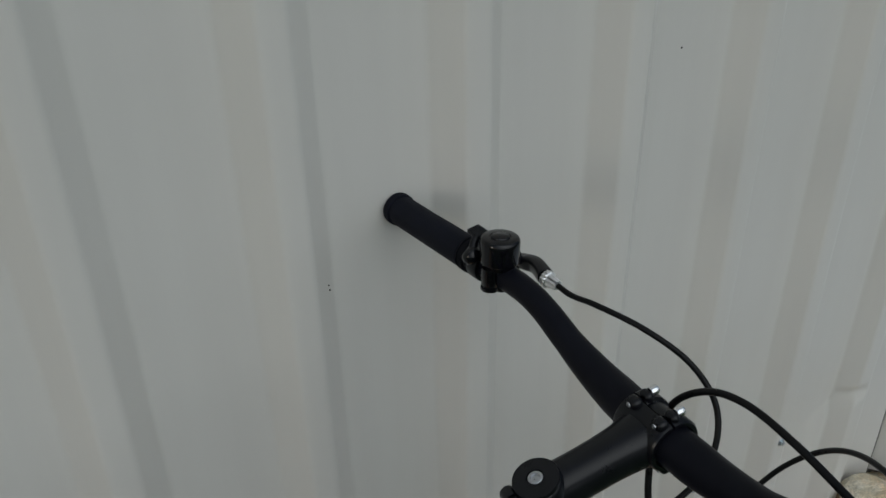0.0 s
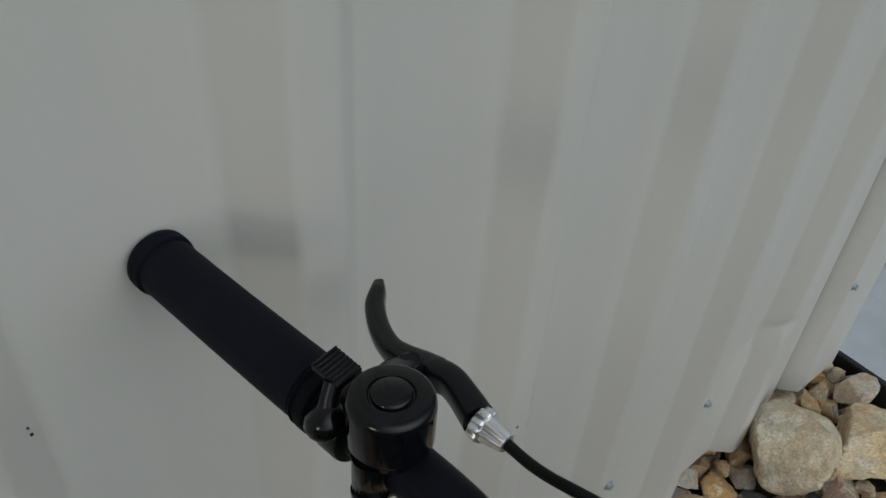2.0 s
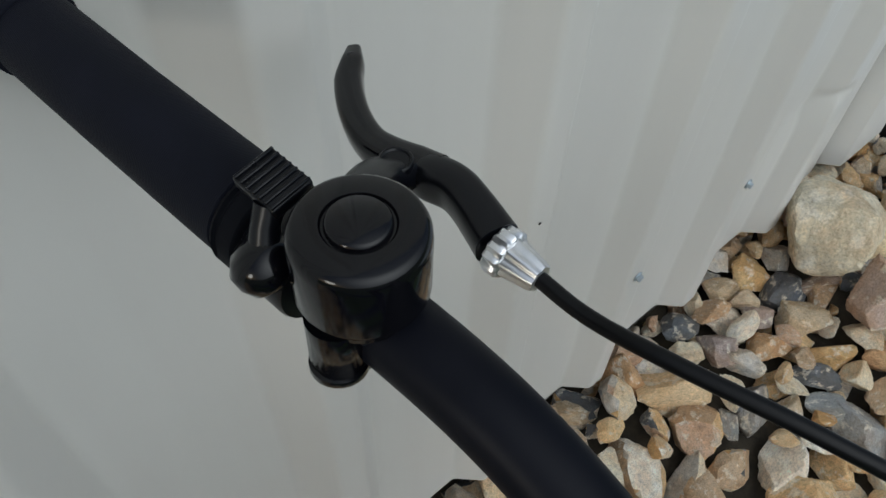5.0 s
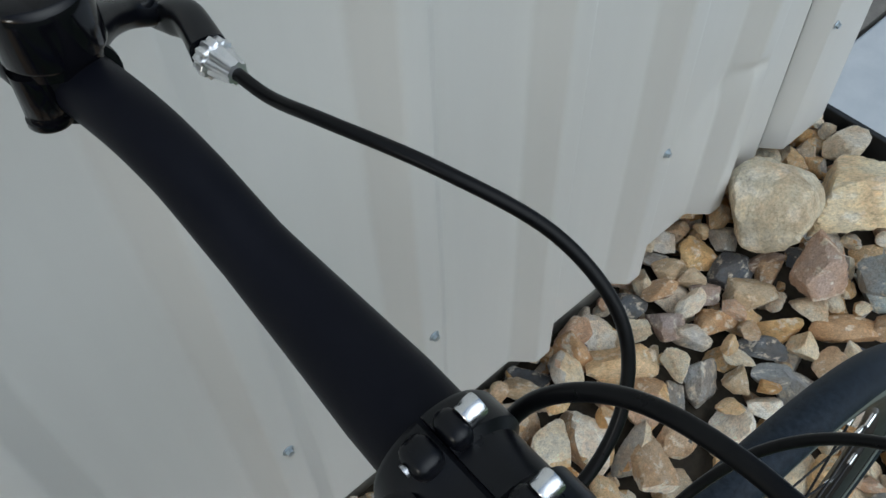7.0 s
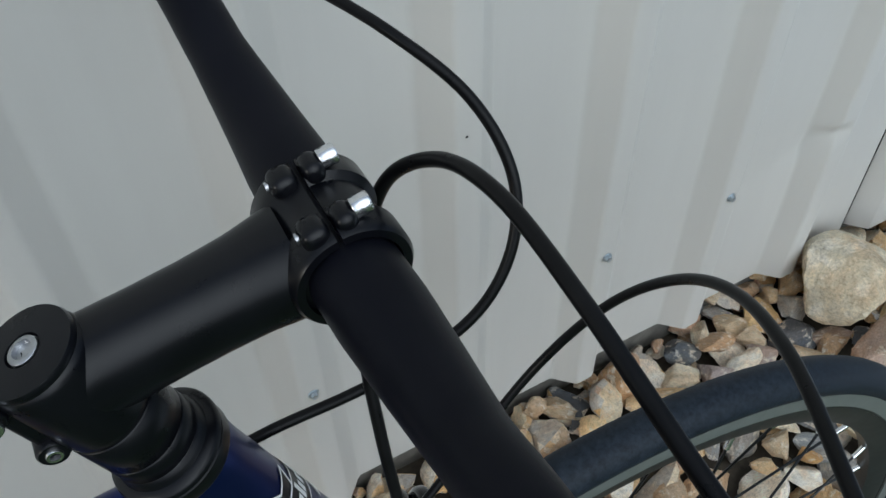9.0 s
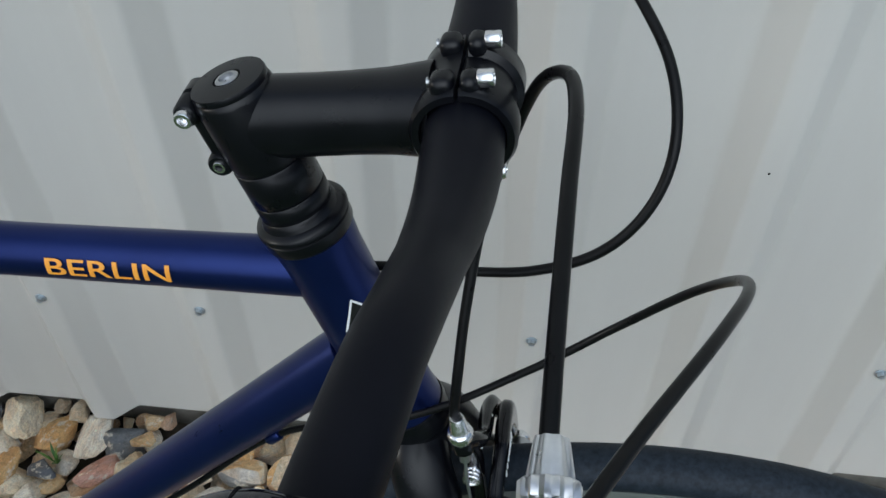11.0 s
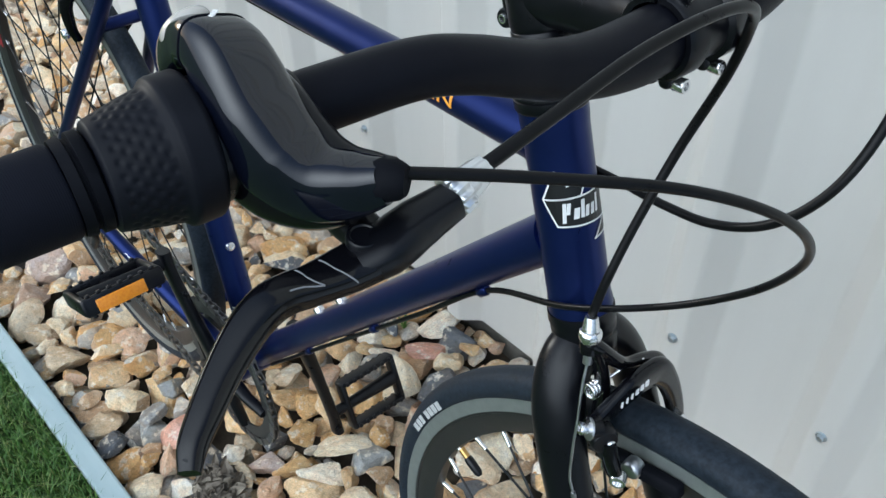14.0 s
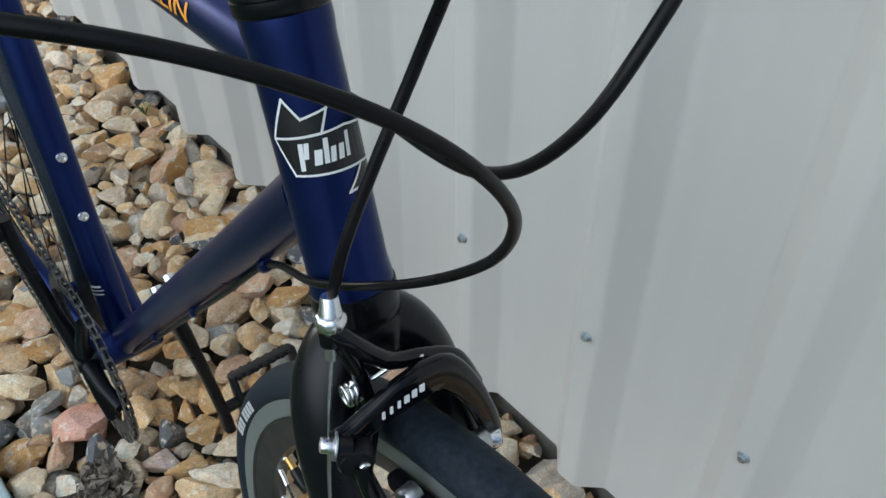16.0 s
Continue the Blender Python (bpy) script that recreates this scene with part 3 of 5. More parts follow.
part("grip_ring", along_bar(-0.2675, -0.2765, [(0, 0.0150), (0.08, 0.0158), (0.42, 0.0158), (0.48, 0.0142), (0.58, 0.0142), (0.64, 0.0156), (1.0, 0.0150)]), RUBBER, grip_r)


# ---- stem ----
BC = Vector((-0.0560, 0, 0.6888))
SF = Vector((0.987, 0, 0.161)).normalized()
SU = SF.cross(Vector((0, -1, 0))).normalized()
if SU.z < 0:
    SU = -SU


def stem_body():
    """The steerer clamp with its tube, drawn out to the width of the bar clamp."""
    bm = lathe([(0.0140, 0.0015), (0.0164, 0.003), (0.0174, 0.006), (0.0174, 0.036), (0.0168, 0.0395), (0.0158, 0.0405)], CAP, HD, 40)
    root = BC - SF * 0.0985 - SU * 0.0014
    path = smooth_path([root.lerp(BC - SF * 0.013 - SU * 0.0010, f) for f in (0, 0.2, 0.4, 0.6, 0.78, 0.9, 1.0)], 4)
    sweep(path, spread_over([0.0186, 0.0178, 0.0172, 0.0170, 0.0174, 0.0182, 0.0188], len(path)), 32, bm, up=(0, 0, 1), flat=spread_over([0.92, 0.90, 0.92, 0.95, 0.98, 1.02, 1.08], len(path)), power=2.2)
    return bm


stem = part("stem", stem_body(), SATIN, bike, "satin black alloy stem")


def half_shell(sign):
    """Half of the clamp round the bar; sign -1: the stem's half, 1: the face plate with its open middle."""
    bm = bmesh.new()
    n, width = 22, 0.0215
    mid = 0.0176 if sign > 0 else 0.0196
    rows = []
    for k in range(n + 1):
        a = -math.pi / 2 + math.pi * k / n
        d = SF * (sign * math.cos(a)) + SU * math.sin(a)
        gap = SF * (sign * 0.0009)
        ring = []
        for y, r in ((-width, 0.0162), (-width, 0.0190), (-width + 0.002, 0.0203), (-0.0095, 0.0203), (-0.0075, mid), (0.0075, mid), (0.0095, 0.0203), (width - 0.002, 0.0203), (width, 0.0190), (width, 0.0162)):
            ring.append(bm.verts.new(BC + gap + d * r + Vector((0, y, 0))))
        rows.append(ring)
    for r0, r1 in zip(rows, rows[1:]):
        for j in range(len(r0)):
            k = (j + 1) % len(r0)
            bm.faces.new((r0[j], r0[k], r1[k], r1[j]))
    bm.faces.new(rows[0])
    bm.faces.new(rows[-1][::-1])
    bmesh.ops.recalc_face_normals(bm, faces=bm.faces)
    return bm


clamp = part("clamp", half_shell(-1), SATIN, stem)
face = part("face_plate", half_shell(1), SATIN, stem)
for sign, owner in ((-1, clamp), (1, face)):
    for up in (-1, 1):
        for y in (-0.0145, 0.0125):
            ear = Matrix.Translation(BC + SF * (sign * (0.0046 if sign > 0 else 0.0058)) + SU * (up * 0.0200) + Vector((0, y, 0))) @ Matrix((SF, Vector((0, 1, 0)), SU)).transposed().to_4x4()
            part("ear", block((0.0076 if sign > 0 else 0.0094, 0.0112, 0.0092), ear, 0.0036, None, 4), SATIN, owner)


def cap_screw(p, d, r=0.0036, h=0.0062, parent=None, mat=None):
    return part("bolt", lathe([(r * 0.9, 0), (r, 0.0004), (r, h - 0.0007), (r * 0.88, h), (r * 0.58, h), (r * 0.5, h - 0.0022), (0, h - 0.0022)], p, d, 20), mat or CHROME, parent, "bright metal cap screw")


for up in (-1, 1):
    for y in (-0.0145, 0.0125):
        cap_screw(BC + SF * 0.0078 + SU * (up * 0.0216) + Vector((0, y, 0)), SF, parent=face)
        part("bolt_hole", lathe([(0.0019, 0), (0.0019, 0.0008), (0.0012, 0.0008), (0.0009, -0.001), (0.0, -0.001)], BC - SF * 0.0107 + SU * (up * 0.0212) + Vector((0, y, 0)), -SF, 12), STEEL, stem)
top_cap = part("top_cap", lathe([(0.0164, 0.0030), (0.0167, 0.0015), (0.0162, 0.0), (0.0090, -0.0006), (0.0062, -0.0006), (0.0056, 0.0008), (0.0, 0.0008)], CAP, HD, 40), SATIN, stem)
part("bolt", lathe([(0.0052, 0.0006), (0.0052, -0.0006), (0.0047, -0.0010), (0.0034, -0.0010), (0.0030, 0.0022), (0.0, 0.0022)], CAP, HD, 6 * 4), STEEL, top_cap, "bright metal cap screw")
back = -HF
for s in (-1, 1):
    ear_bm = block((0.0090, 0.0075, 0.033), Matrix.Translation(steer(0.0210) + back * 0.0160 + Vector((0, s * 0.0052, 0))) @ Matrix((back, Vector((0, 1, 0)), -HD)).transposed().to_4x4(), 0.003, None, 3)
    part("clamp_ear", ear_bm, SATIN, stem)
for d, out in ((0.0068, 0.0196), (0.0338, 0.0180)):
    ear = part("clamp_ear", lathe([(0.0048, -0.0108), (0.0056, -0.0096), (0.0058, -0.0014), (0.0040, -0.0010), (0.0040, 0.0010), (0.0058, 0.0014), (0.0056, 0.0096), (0.0048, 0.0108)], steer(d) + back * out, (0, 1, 0), 22), SATIN, stem)
    low = d > 0.02
    cap_screw(steer(d) + back * out + Vector((0, -0.0100 if low else -0.0086, 0)), (0, -1, 0), 0.0030 if low else 0.0040, 0.0018 if low else 0.0058, ear)


# ---- brake levers, left and right ----
GREYPRINT = material("grey_print", (0.20, 0.205, 0.22), 0.4)


def knurled_barrel(parent, tip, base, mat=ALLOY):
    d = Vector(tip) - Vector(base)
    L = d.length
    b = part("barrel_adjuster", lathe([(0.0030, -0.001), (0.0076, 0.0), (0.0081, 0.0008), (0.0081, 0.0050), (0.0074, 0.0057), (0.0060, 0.0060)], base, d, 56, None, 14, 0.13), mat, parent, "bright knurled metal barrel adjuster")
    part("cone", lathe([(0.0066, 0.0055), (0.0063, 0.0075), (0.0052, L - 0.002), (0.0046, L), (0.0024, L), (0.0022, L - 0.001), (0, L - 0.001)], base, d, 48, None, 8, 0.16), mat, b)
    return b


# each lever: the pivot's bracket, the housing, the blade, with half heights and half widths along them
LEFT_LEVER = dict(
    side=1, clamp_y=0.209, clamp_r=0.0155,
    bracket=[(-0.0600, 0.2090, 0.7235), (-0.0470, 0.2215, 0.7180), (-0.0350, 0.2310, 0.7105), (-0.0240, 0.2330, 0.7045)],
    disc=(-0.0262, 0.2325, 0.7115),
    housing=[(-0.0182, 0.2340, 0.7000), (-0.0170, 0.2260, 0.7026), (-0.0154, 0.2170, 0.7044), (-0.0166, 0.2078, 0.7052), (-0.0200, 0.1925, 0.7053)],
    housing_h=[0.0064, 0.0072, 0.0074, 0.0074, 0.0072], housing_w=[0.0062, 0.0070, 0.0066, 0.0066, 0.0073],
    blade=[(-0.0159, 0.2243, 0.7030), (-0.0177, 0.2340, 0.7005), (-0.0196, 0.2441, 0.6985), (-0.0199, 0.2544, 0.6962), (-0.0172, 0.2657, 0.6940), (-0.0121, 0.2777, 0.6916), (-0.0048, 0.2901, 0.6895), (0.0028, 0.2984, 0.6888), (0.0082, 0.3049, 0.6882)],
    blade_h=[0.0070, 0.0068, 0.0060, 0.0054, 0.0050, 0.0050, 0.0048, 0.0042, 0.0024],
    blade_w=[0.0064, 0.0068, 0.0062, 0.0057, 0.0056, 0.0055, 0.0053, 0.0043, 0.0028],
    pit=(0.0034, 0.2990, 0.6925), barrel=((-0.0188, 0.1752, 0.7047), (-0.0207, 0.1918, 0.7050)))
RIGHT_LEVER = dict(
    side=-1, clamp_y=0.2075, clamp_r=0.0138,
    bracket=[(-0.0640, -0.2070, 0.7080), (-0.0480, -0.2050, 0.6990), (-0.0340, -0.2050, 0.6945), (-0.0220, -0.2050, 0.6935)],
    disc=(-0.0190, -0.2100, 0.6985),
    housing=[(-0.0165, -0.2140, 0.6918), (-0.0146, -0.2056, 0.6938), (-0.0150, -0.1980, 0.6955), (-0.0153, -0.1906, 0.6970), (-0.0143, -0.1772, 0.7000)],
    housing_h=[0.0056, 0.0066, 0.0068, 0.0066, 0.0060], housing_w=[0.0080, 0.0090, 0.0089, 0.0083, 0.0062],
    blade=[(-0.0150, -0.2060, 0.6930), (-0.0168, -0.2184, 0.6915), (-0.0168, -0.2306, 0.6925), (-0.0169, -0.2396, 0.6940), (-0.0163, -0.2470, 0.6940), (-0.0138, -0.2558, 0.6915), (-0.0082, -0.2669, 0.6875), (-0.0013, -0.2773, 0.6835), (0.0038, -0.2843, 0.6805), (0.0092, -0.2886, 0.6782)],
    blade_h=[0.0050, 0.0048, 0.0048, 0.0050, 0.0052, 0.0050, 0.0046, 0.0043, 0.0038, 0.0026],
    blade_w=[0.0088, 0.0084, 0.0068, 0.0061, 0.0061, 0.0058, 0.0050, 0.0044, 0.0038, 0.0029],
    pit=(0.0070, -0.2868, 0.6818), barrel=((-0.0162, -0.1618, 0.7052), (-0.0155, -0.1775, 0.7003)))


def brake_lever(side, clamp_y, clamp_r, bracket, disc, housing, housing_h, housing_w, blade, blade_h, blade_w, pit, barrel):
    b, way = bar_at(side * clamp_y)
    lever = part("brake_lever", lathe([(0.0115, -0.0065), (clamp_r - 0.0005, -0.0062), (clamp_r, -0.005), (clamp_r, 0.005), (clamp_r - 0.0005, 0.0062), (0.0115, 0.0065)], b, way, 28), SATIN, handlebar, "black alloy brake lever")
    arm = smooth_path([Vector(p) for p in bracket], 5)
    part("bracket", sweep(arm, spread_over([0.0086, 0.0070, 0.0062, 0.0056], len(arm)), 18, None, (0, 0, 1), 1.2, 2.8), SATIN, lever)
    part("pivot_disc", lathe([(0.0056, -0.002), (0.0056, 0.0008), (0.0051, 0.0014), (0.0044, 0.0014), (0.0040, 0.0009), (0.0, 0.0010)], disc, (0.1, 0, 1), 28), SATIN, lever)
    house = smooth_path([Vector(p) for p in housing], 5)
    high, wide = spread_over(housing_h, len(house)), spread_over(housing_w, len(house))
    part("housing", sweep(house, high, 24, None, (0, 0, 1), [w / h for w, h in zip(wide, high)], 2.9), SATIN, lever)
    line = smooth_path([Vector(p) for p in blade], 5)
    high, wide = spread_over(blade_h, len(line)), spread_over(blade_w, len(line))
    strap = part("blade", sweep(line, high, 24, None, (0, 0, 1), [w / h for w, h in zip(wide, high)], 3.4), GLOSS, lever, "gloss black curved lever blade")
    rings = frames_along(line, (0, 0, 1))

    def on_blade(f, degrees):
        i, a = int(f), radians(degrees)
        c, w = (math.copysign(abs(v) ** (2 / 3.4), v) for v in (math.cos(a), math.sin(a)))
        q = [rings[j][0] + rings[j][2] * (c * high[j]) + rings[j][3] * (w * wide[j]) for j in (i, i + 1)]
        return q[0].lerp(q[1], f - i)

    for corners in () if side > 0 else (((8.0, 20), (7.0, -20), (6.2, -56), (5.4, -84)), ((12.4, 20), (11.4, -16), (10.0, -52)), ((10.0, -52), (13.2, -34), (16.0, -28))):
        trace = [on_blade(f0 + (f1 - f0) * k / 6, a0 + (a1 - a0) * k / 6) for (f0, a0), (f1, a1) in zip(corners, corners[1:]) for k in range(7 if (f1, a1) == corners[-1] else 6)]
        part("print_line", sweep(trace, 0.00028, 6), GREYPRINT, strap, "thin pale printed line")
    part("tip_pit", lathe([(0.0, -0.0008), (0.0016, -0.0006), (0.0019, 0.0), (0.0012, 0.0003), (0.0, -0.0004)], pit, (0.1, 0, 1), 12), SATIN, lever)
    knurled_barrel(lever, *barrel)
    return lever


brake_lever(**LEFT_LEVER)
brake_lever(**RIGHT_LEVER)


# ---- bell ----
b0, _ = bar_at(0.186)
bell = part("bell", lathe([(0.0112, -0.0075), (0.0142, -0.0072), (0.0147, -0.0055), (0.0147, 0.0055), (0.0142, 0.0072), (0.0112, 0.0075)], b0, bar_at(0.186)[1], 28), SATIN, handlebar, "black bicycle bell with a ribbed thumb lever")
BZ = Vector((0.06, 0.0, 1)).normalized()
BO = Vector((-0.0707, 0.1861, 0.7356))
part("dome", lathe([(0.0, 0.0), (0.0145, 0.0), (0.0150, 0.0035), (0.0165, 0.0045), (0.0168, 0.0056), (0.0168, 0.0215), (0.0166, 0.0238), (0.0158, 0.0256), (0.0146, 0.0264), (0.0090, 0.0268), (0.0085, 0.0262), (0.0079, 0.0262), (0.0077, 0.0274), (0.0070, 0.0281), (0.0, 0.0284)], BO, BZ, 56), GLOSS, bell, "gloss black cylindrical bell dome")
part("body", sweep([BO + Vector((0, 0, -0.004)), BO + Vector((0, 0, 0.006))], 0.0125, 24), SATIN, bell)
part("strap_tail", lathe([(0.0070, 0.0035), (0.0078, 0.0046), (0.0078, 0.0066), (0.0066, 0.0071), (0.0066, 0.0078), (0.0074, 0.0085), (0.0080, 0.0240)], (-0.0826, 0.1831, 0.7134), (0.12, 0.05, 1), 24), GLOSS, bell)
part("pivot_knob", lathe([(0.0, -0.007), (0.0054, -0.0062), (0.0084, -0.003), (0.0088, 0.001), (0.0076, 0.0045), (0.0044, 0.0066), (0.0, 0.0070)], (-0.0854, 0.2066, 0.7400), (-0.5, 0.5, 0.7), 24), GLOSS, bell)
tl = part("thumb_lever", sweep([(-0.0838, 0.2068, 0.7440), (-0.0815, 0.2085, 0.7500), (-0.0785, 0.2098, 0.7540)], [0.0044, 0.0036, 0.0040], 12), SATIN, bell)
TL = Matrix.Translation((-0.0748, 0.2134, 0.7556)) @ pose(0, 0, 0, 3, -4, 7)
part("thumb_pad", block((0.0126, 0.0152, 0.0040), TL, 0.0008), SATIN, tl)
for k in range(7):
    part("rib", block((0.0122, 0.0010, 0.0012), TL @ pose(0, -0.0066 + k * 0.0022, 0.0021), 0.0003, None, 1), SATIN, tl)


# ---- twist shifter ----
DRUM = varied("dimpled_rubber", (0.0035, 0.004, 0.0065), (0.006, 0.0068, 0.0105), 0.5, 60, spec=0.12)
def dimpled_drum():
    """A tapering drum round the bar, its sleeve pressed with rows of small pits."""
    profile = [(0, 0.0205), (0.03, 0.0228), (0.07, 0.0238), (0.30, 0.0240), (0.35, 0.0236), (0.385, 0.0222), (0.41, 0.0216), (0.60, 0.0204), (0.9, 0.0180), (0.97, 0.0173), (1.0, 0.0150)]
    cols, sides, rows = 26, 208, 64
    bm = bmesh.new()
    rings = []
    for i in range(rows + 1):
        f = i / rows
        y = -0.2345 - 0.0330 * f
        c, way = bar_at(y)
        e1 = Vector((0, 0, 1))
        e2 = way.cross(e1).normalized()
        r0 = float(np.interp(f, [p[0] for p in profile], [p[1] for p in profile]))
        ring = []
        for k in range(sides):
            row = (f - 0.455) / 0.080
            near = round(row)
            u = k / sides * cols - 0.5 * (near % 2)
            du, dv = (u - round(u)) * 2 * math.pi * r0 / cols, (row - near) * 0.080 * 0.0330
            pit = math.exp(-(du * du + dv * dv) / 0.0009**2) if 0 <= near <= 5 else 0
            a = 2 * math.pi * k / sides
            ring.append(bm.verts.new(c + (e1 * math.cos(a) + e2 * math.sin(a)) * (r0 - 0.00055 * pit)))
        rings.append(ring)
    for r0, r1 in zip(rings, rings[1:]):
        for k in range(sides):
            bm.faces.new((r0[k], r0[(k + 1) % sides], r1[(k + 1) % sides], r1[k]))
    bm.faces.new(rings[0][::-1])
    bm.faces.new(rings[-1])
    bmesh.ops.recalc_face_normals(bm, faces=bm.faces)
    return bm


shifter = part("twist_shifter", dimpled_drum(), DRUM, handlebar, "black dimpled rubber twist shifter with a gloss cover")


SHIFT = Vector((0.0032, 0.0008, -0.0038))
COVER = smooth_path([Vector(p) + SHIFT for p in [(-0.0960, -0.2240, 0.7250), (-0.0940, -0.2240, 0.7385), (-0.0850, -0.2235, 0.7472), (-0.0720, -0.2230, 0.7485), (-0.0590, -0.2230, 0.7345), (-0.0485, -0.2205, 0.7220), (-0.0382, -0.2160, 0.7168), (-0.0272, -0.2092, 0.7190), (-0.0190, -0.2038, 0.7228)]], 7)
COVER_R = spread_over([0.0050, 0.0070, 0.0076, 0.0092, 0.0118, 0.0128, 0.0114, 0.0094, 0.0066], len(COVER))
COVER_F = spread_over([1.9, 1.5, 1.45, 1.38, 1.22, 1.05, 0.95, 0.92, 0.95], len(COVER))
COVER_UP, COVER_POWER = (0.8, -0.16, 0.58), 3.2


def shift_cover():
    """A smooth slab that runs from behind the bar over its top and forward to the cable's mouth."""
    return sweep(COVER, COVER_R, 36, None, COVER_UP, COVER_F, COVER_POWER)


def cover_seam(i, lift=0.0001):
    """A fine groove line round the cover at one step of its way."""
    p, t, n, b = frames_along(COVER, COVER_UP)[i]
    ring = []
    for k in range(61):
        a = 2 * math.pi * k / 60
        c, s = (math.copysign(abs(v) ** (2 / COVER_POWER), v) for v in (math.cos(a), math.sin(a)))
        ring.append(p + n * (c * (COVER_R[i] + lift)) + b * (s * (COVER_R[i] * COVER_F[i] + lift)))
    return sweep(ring, 0.00032, 6)


part("core", along_bar(-0.2135, -0.2392, [(0, 0.0130), (0.08, 0.0165), (0.3, 0.0195), (0.9, 0.0208), (1.0, 0.0200)], 40), SATIN, shifter)
part("cover", shift_cover(), PIANO, shifter, "gloss black moulded shifter cover")
part("seam", cover_seam(18), MATTE, shifter)
band = [Vector(p) + SHIFT for p in [(-0.0720, -0.2120, 0.7400), (-0.0590, -0.2115, 0.7320), (-0.0485, -0.2088, 0.7205), (-0.0392, -0.2045, 0.7160), (-0.0290, -0.1995, 0.7180), (-0.0230, -0.1965, 0.7205)]]
part("inner_band", sweep(smooth_path(band, 6), spread_over([0.0050, 0.0078, 0.0092, 0.0086, 0.0066, 0.0046], 31), 24, None, COVER_UP, 0.9, 2.6), SATIN, shifter, "satin black band along the cover")
part("under_shell", sweep(smooth_path([Vector(p) + SHIFT for p in ((-0.066, -0.2240, 0.7145), (-0.052, -0.2220, 0.7110), (-0.040, -0.2160, 0.7100), (-0.030, -0.2085, 0.7122))], 5), spread_over([0.0140, 0.0126, 0.0110, 0.0088], 16), 24, None, (0, 0, 1), 0.95), GLOSS, shifter)
part("cable_nozzle", sweep([Vector(p) + SHIFT for p in ((-0.0235, -0.2066, 0.7208), (-0.0195, -0.2040, 0.7228), (-0.0155, -0.2012, 0.7237), (-0.0138, -0.2000, 0.7238))], [0.0070, 0.0068, 0.0060, 0.0046], 22), RUBBER, shifter)
CLEAR = varied("gear_window", (0.36, 0.34, 0.31), (0.44, 0.42, 0.38), 0.15, 60, coat=0.8)
wm = facing(Vector((-0.0896, -0.2262, 0.7510)) + SHIFT, (-0.70, -0.12, 0.70), (0.0070, 0.0112, 0.0053))
bm = bmesh.new()
bmesh.ops.create_uvsphere(bm, u_segments=28, v_segments=14, radius=1, matrix=wm @ Matrix.Diagonal((0.0090, 0.0062, 0.0046, 1)))
part("gear_window", bm, CLEAR, shifter, "pale clear gear indicator window")
mk = facing(Vector((-0.0765, -0.2240, 0.7583)) + SHIFT, (-0.05, -0.05, 1), (0.6, -0.8, 0))
for k, w in enumerate((0.0016, 0.0012, 0.0018, 0.0013, 0.0016, 0.0015)):
    part("print_bar", block((0.0011, 0.0016, 0.0005), mk @ pose((k - 2.5) * 0.0017, 0, 0), 0), WHITE, shifter, "white maker's print on the cover")

# ---- cable housings ----
def cable(name, ctrl, r, parent, label=""):
    return part(name, sweep(smooth_path(ctrl, 9), r, 14), CABLE, parent, label)


cable("brake_cable", [(-0.0190, 0.1765, 0.7046), (-0.0164, 0.1573, 0.7030), (-0.0107, 0.1320, 0.7055), (0.0068, 0.0918, 0.6990), (0.0265, 0.0581, 0.6798), (0.0321, 0.0317, 0.6565), (0.0254, 0.0182, 0.6293), (0.0068, 0.0128, 0.6038), (-0.0222, 0.0154, 0.5842), (-0.0552, 0.0202, 0.5735), (-0.0955, 0.0248, 0.5665), (-0.1417, 0.0205, 0.5645), (-0.22, 0.008, 0.5630), (-0.40, 0.0, 0.5512), (-0.64, 0.0, 0.5353)], 0.0026, bike, "black brake cable housing")
cable("brake_cable", [(-0.0168, -0.1680, 0.7035), (-0.0170, -0.1311, 0.7112), (-0.0168, -0.0848, 0.7211), (-0.0162, -0.0427, 0.7231), (-0.0196, -0.0111, 0.7148), (-0.0294, 0.0108, 0.6948), (-0.0385, 0.0175, 0.6627), (-0.0487, 0.0093, 0.6207), (-0.0533, -0.0081, 0.5773), (-0.0547, -0.0217, 0.5445), (-0.0553, -0.0290, 0.5200)], 0.0027, bike, "black brake cable housing")
DTW = (DT1 - DT0).normalized()
UNDER = Vector((-DTW.z, 0, DTW.x))
if UNDER.z > 0:
    UNDER = -UNDER
under = [DT0.lerp(DT1, f) + UNDER * 0.0185 + Vector((0, -0.006, 0)) for f in (0.14, 0.3, 0.5, 0.7, 0.93)]
cable("shift_cable", [(-0.0150, -0.2005, 0.7212), (0.0045, -0.1637, 0.7137), (0.0306, -0.1164, 0.7017), (0.0463, -0.0792, 0.6825), (0.0506, -0.0487, 0.6553), (0.0416, -0.0249, 0.6210), (0.0177, -0.0124, 0.5810), (-0.0231, -0.0150, 0.5418), (-0.0795, -0.0217, 0.5026), *under], 0.0021, bike, "black shift cable housing")
for f in (0.15, 0.45, 0.72):
    g = DT0.lerp(DT1, f) + UNDER * 0.0178 + Vector((0, -0.006, 0))
    part("cable_guide", sweep([g - DTW * 0.006, g - DTW * 0.004, g + DTW * 0.004, g + DTW * 0.006], [0.0030, 0.0040, 0.0040, 0.0030], 14), BLUE, bike)


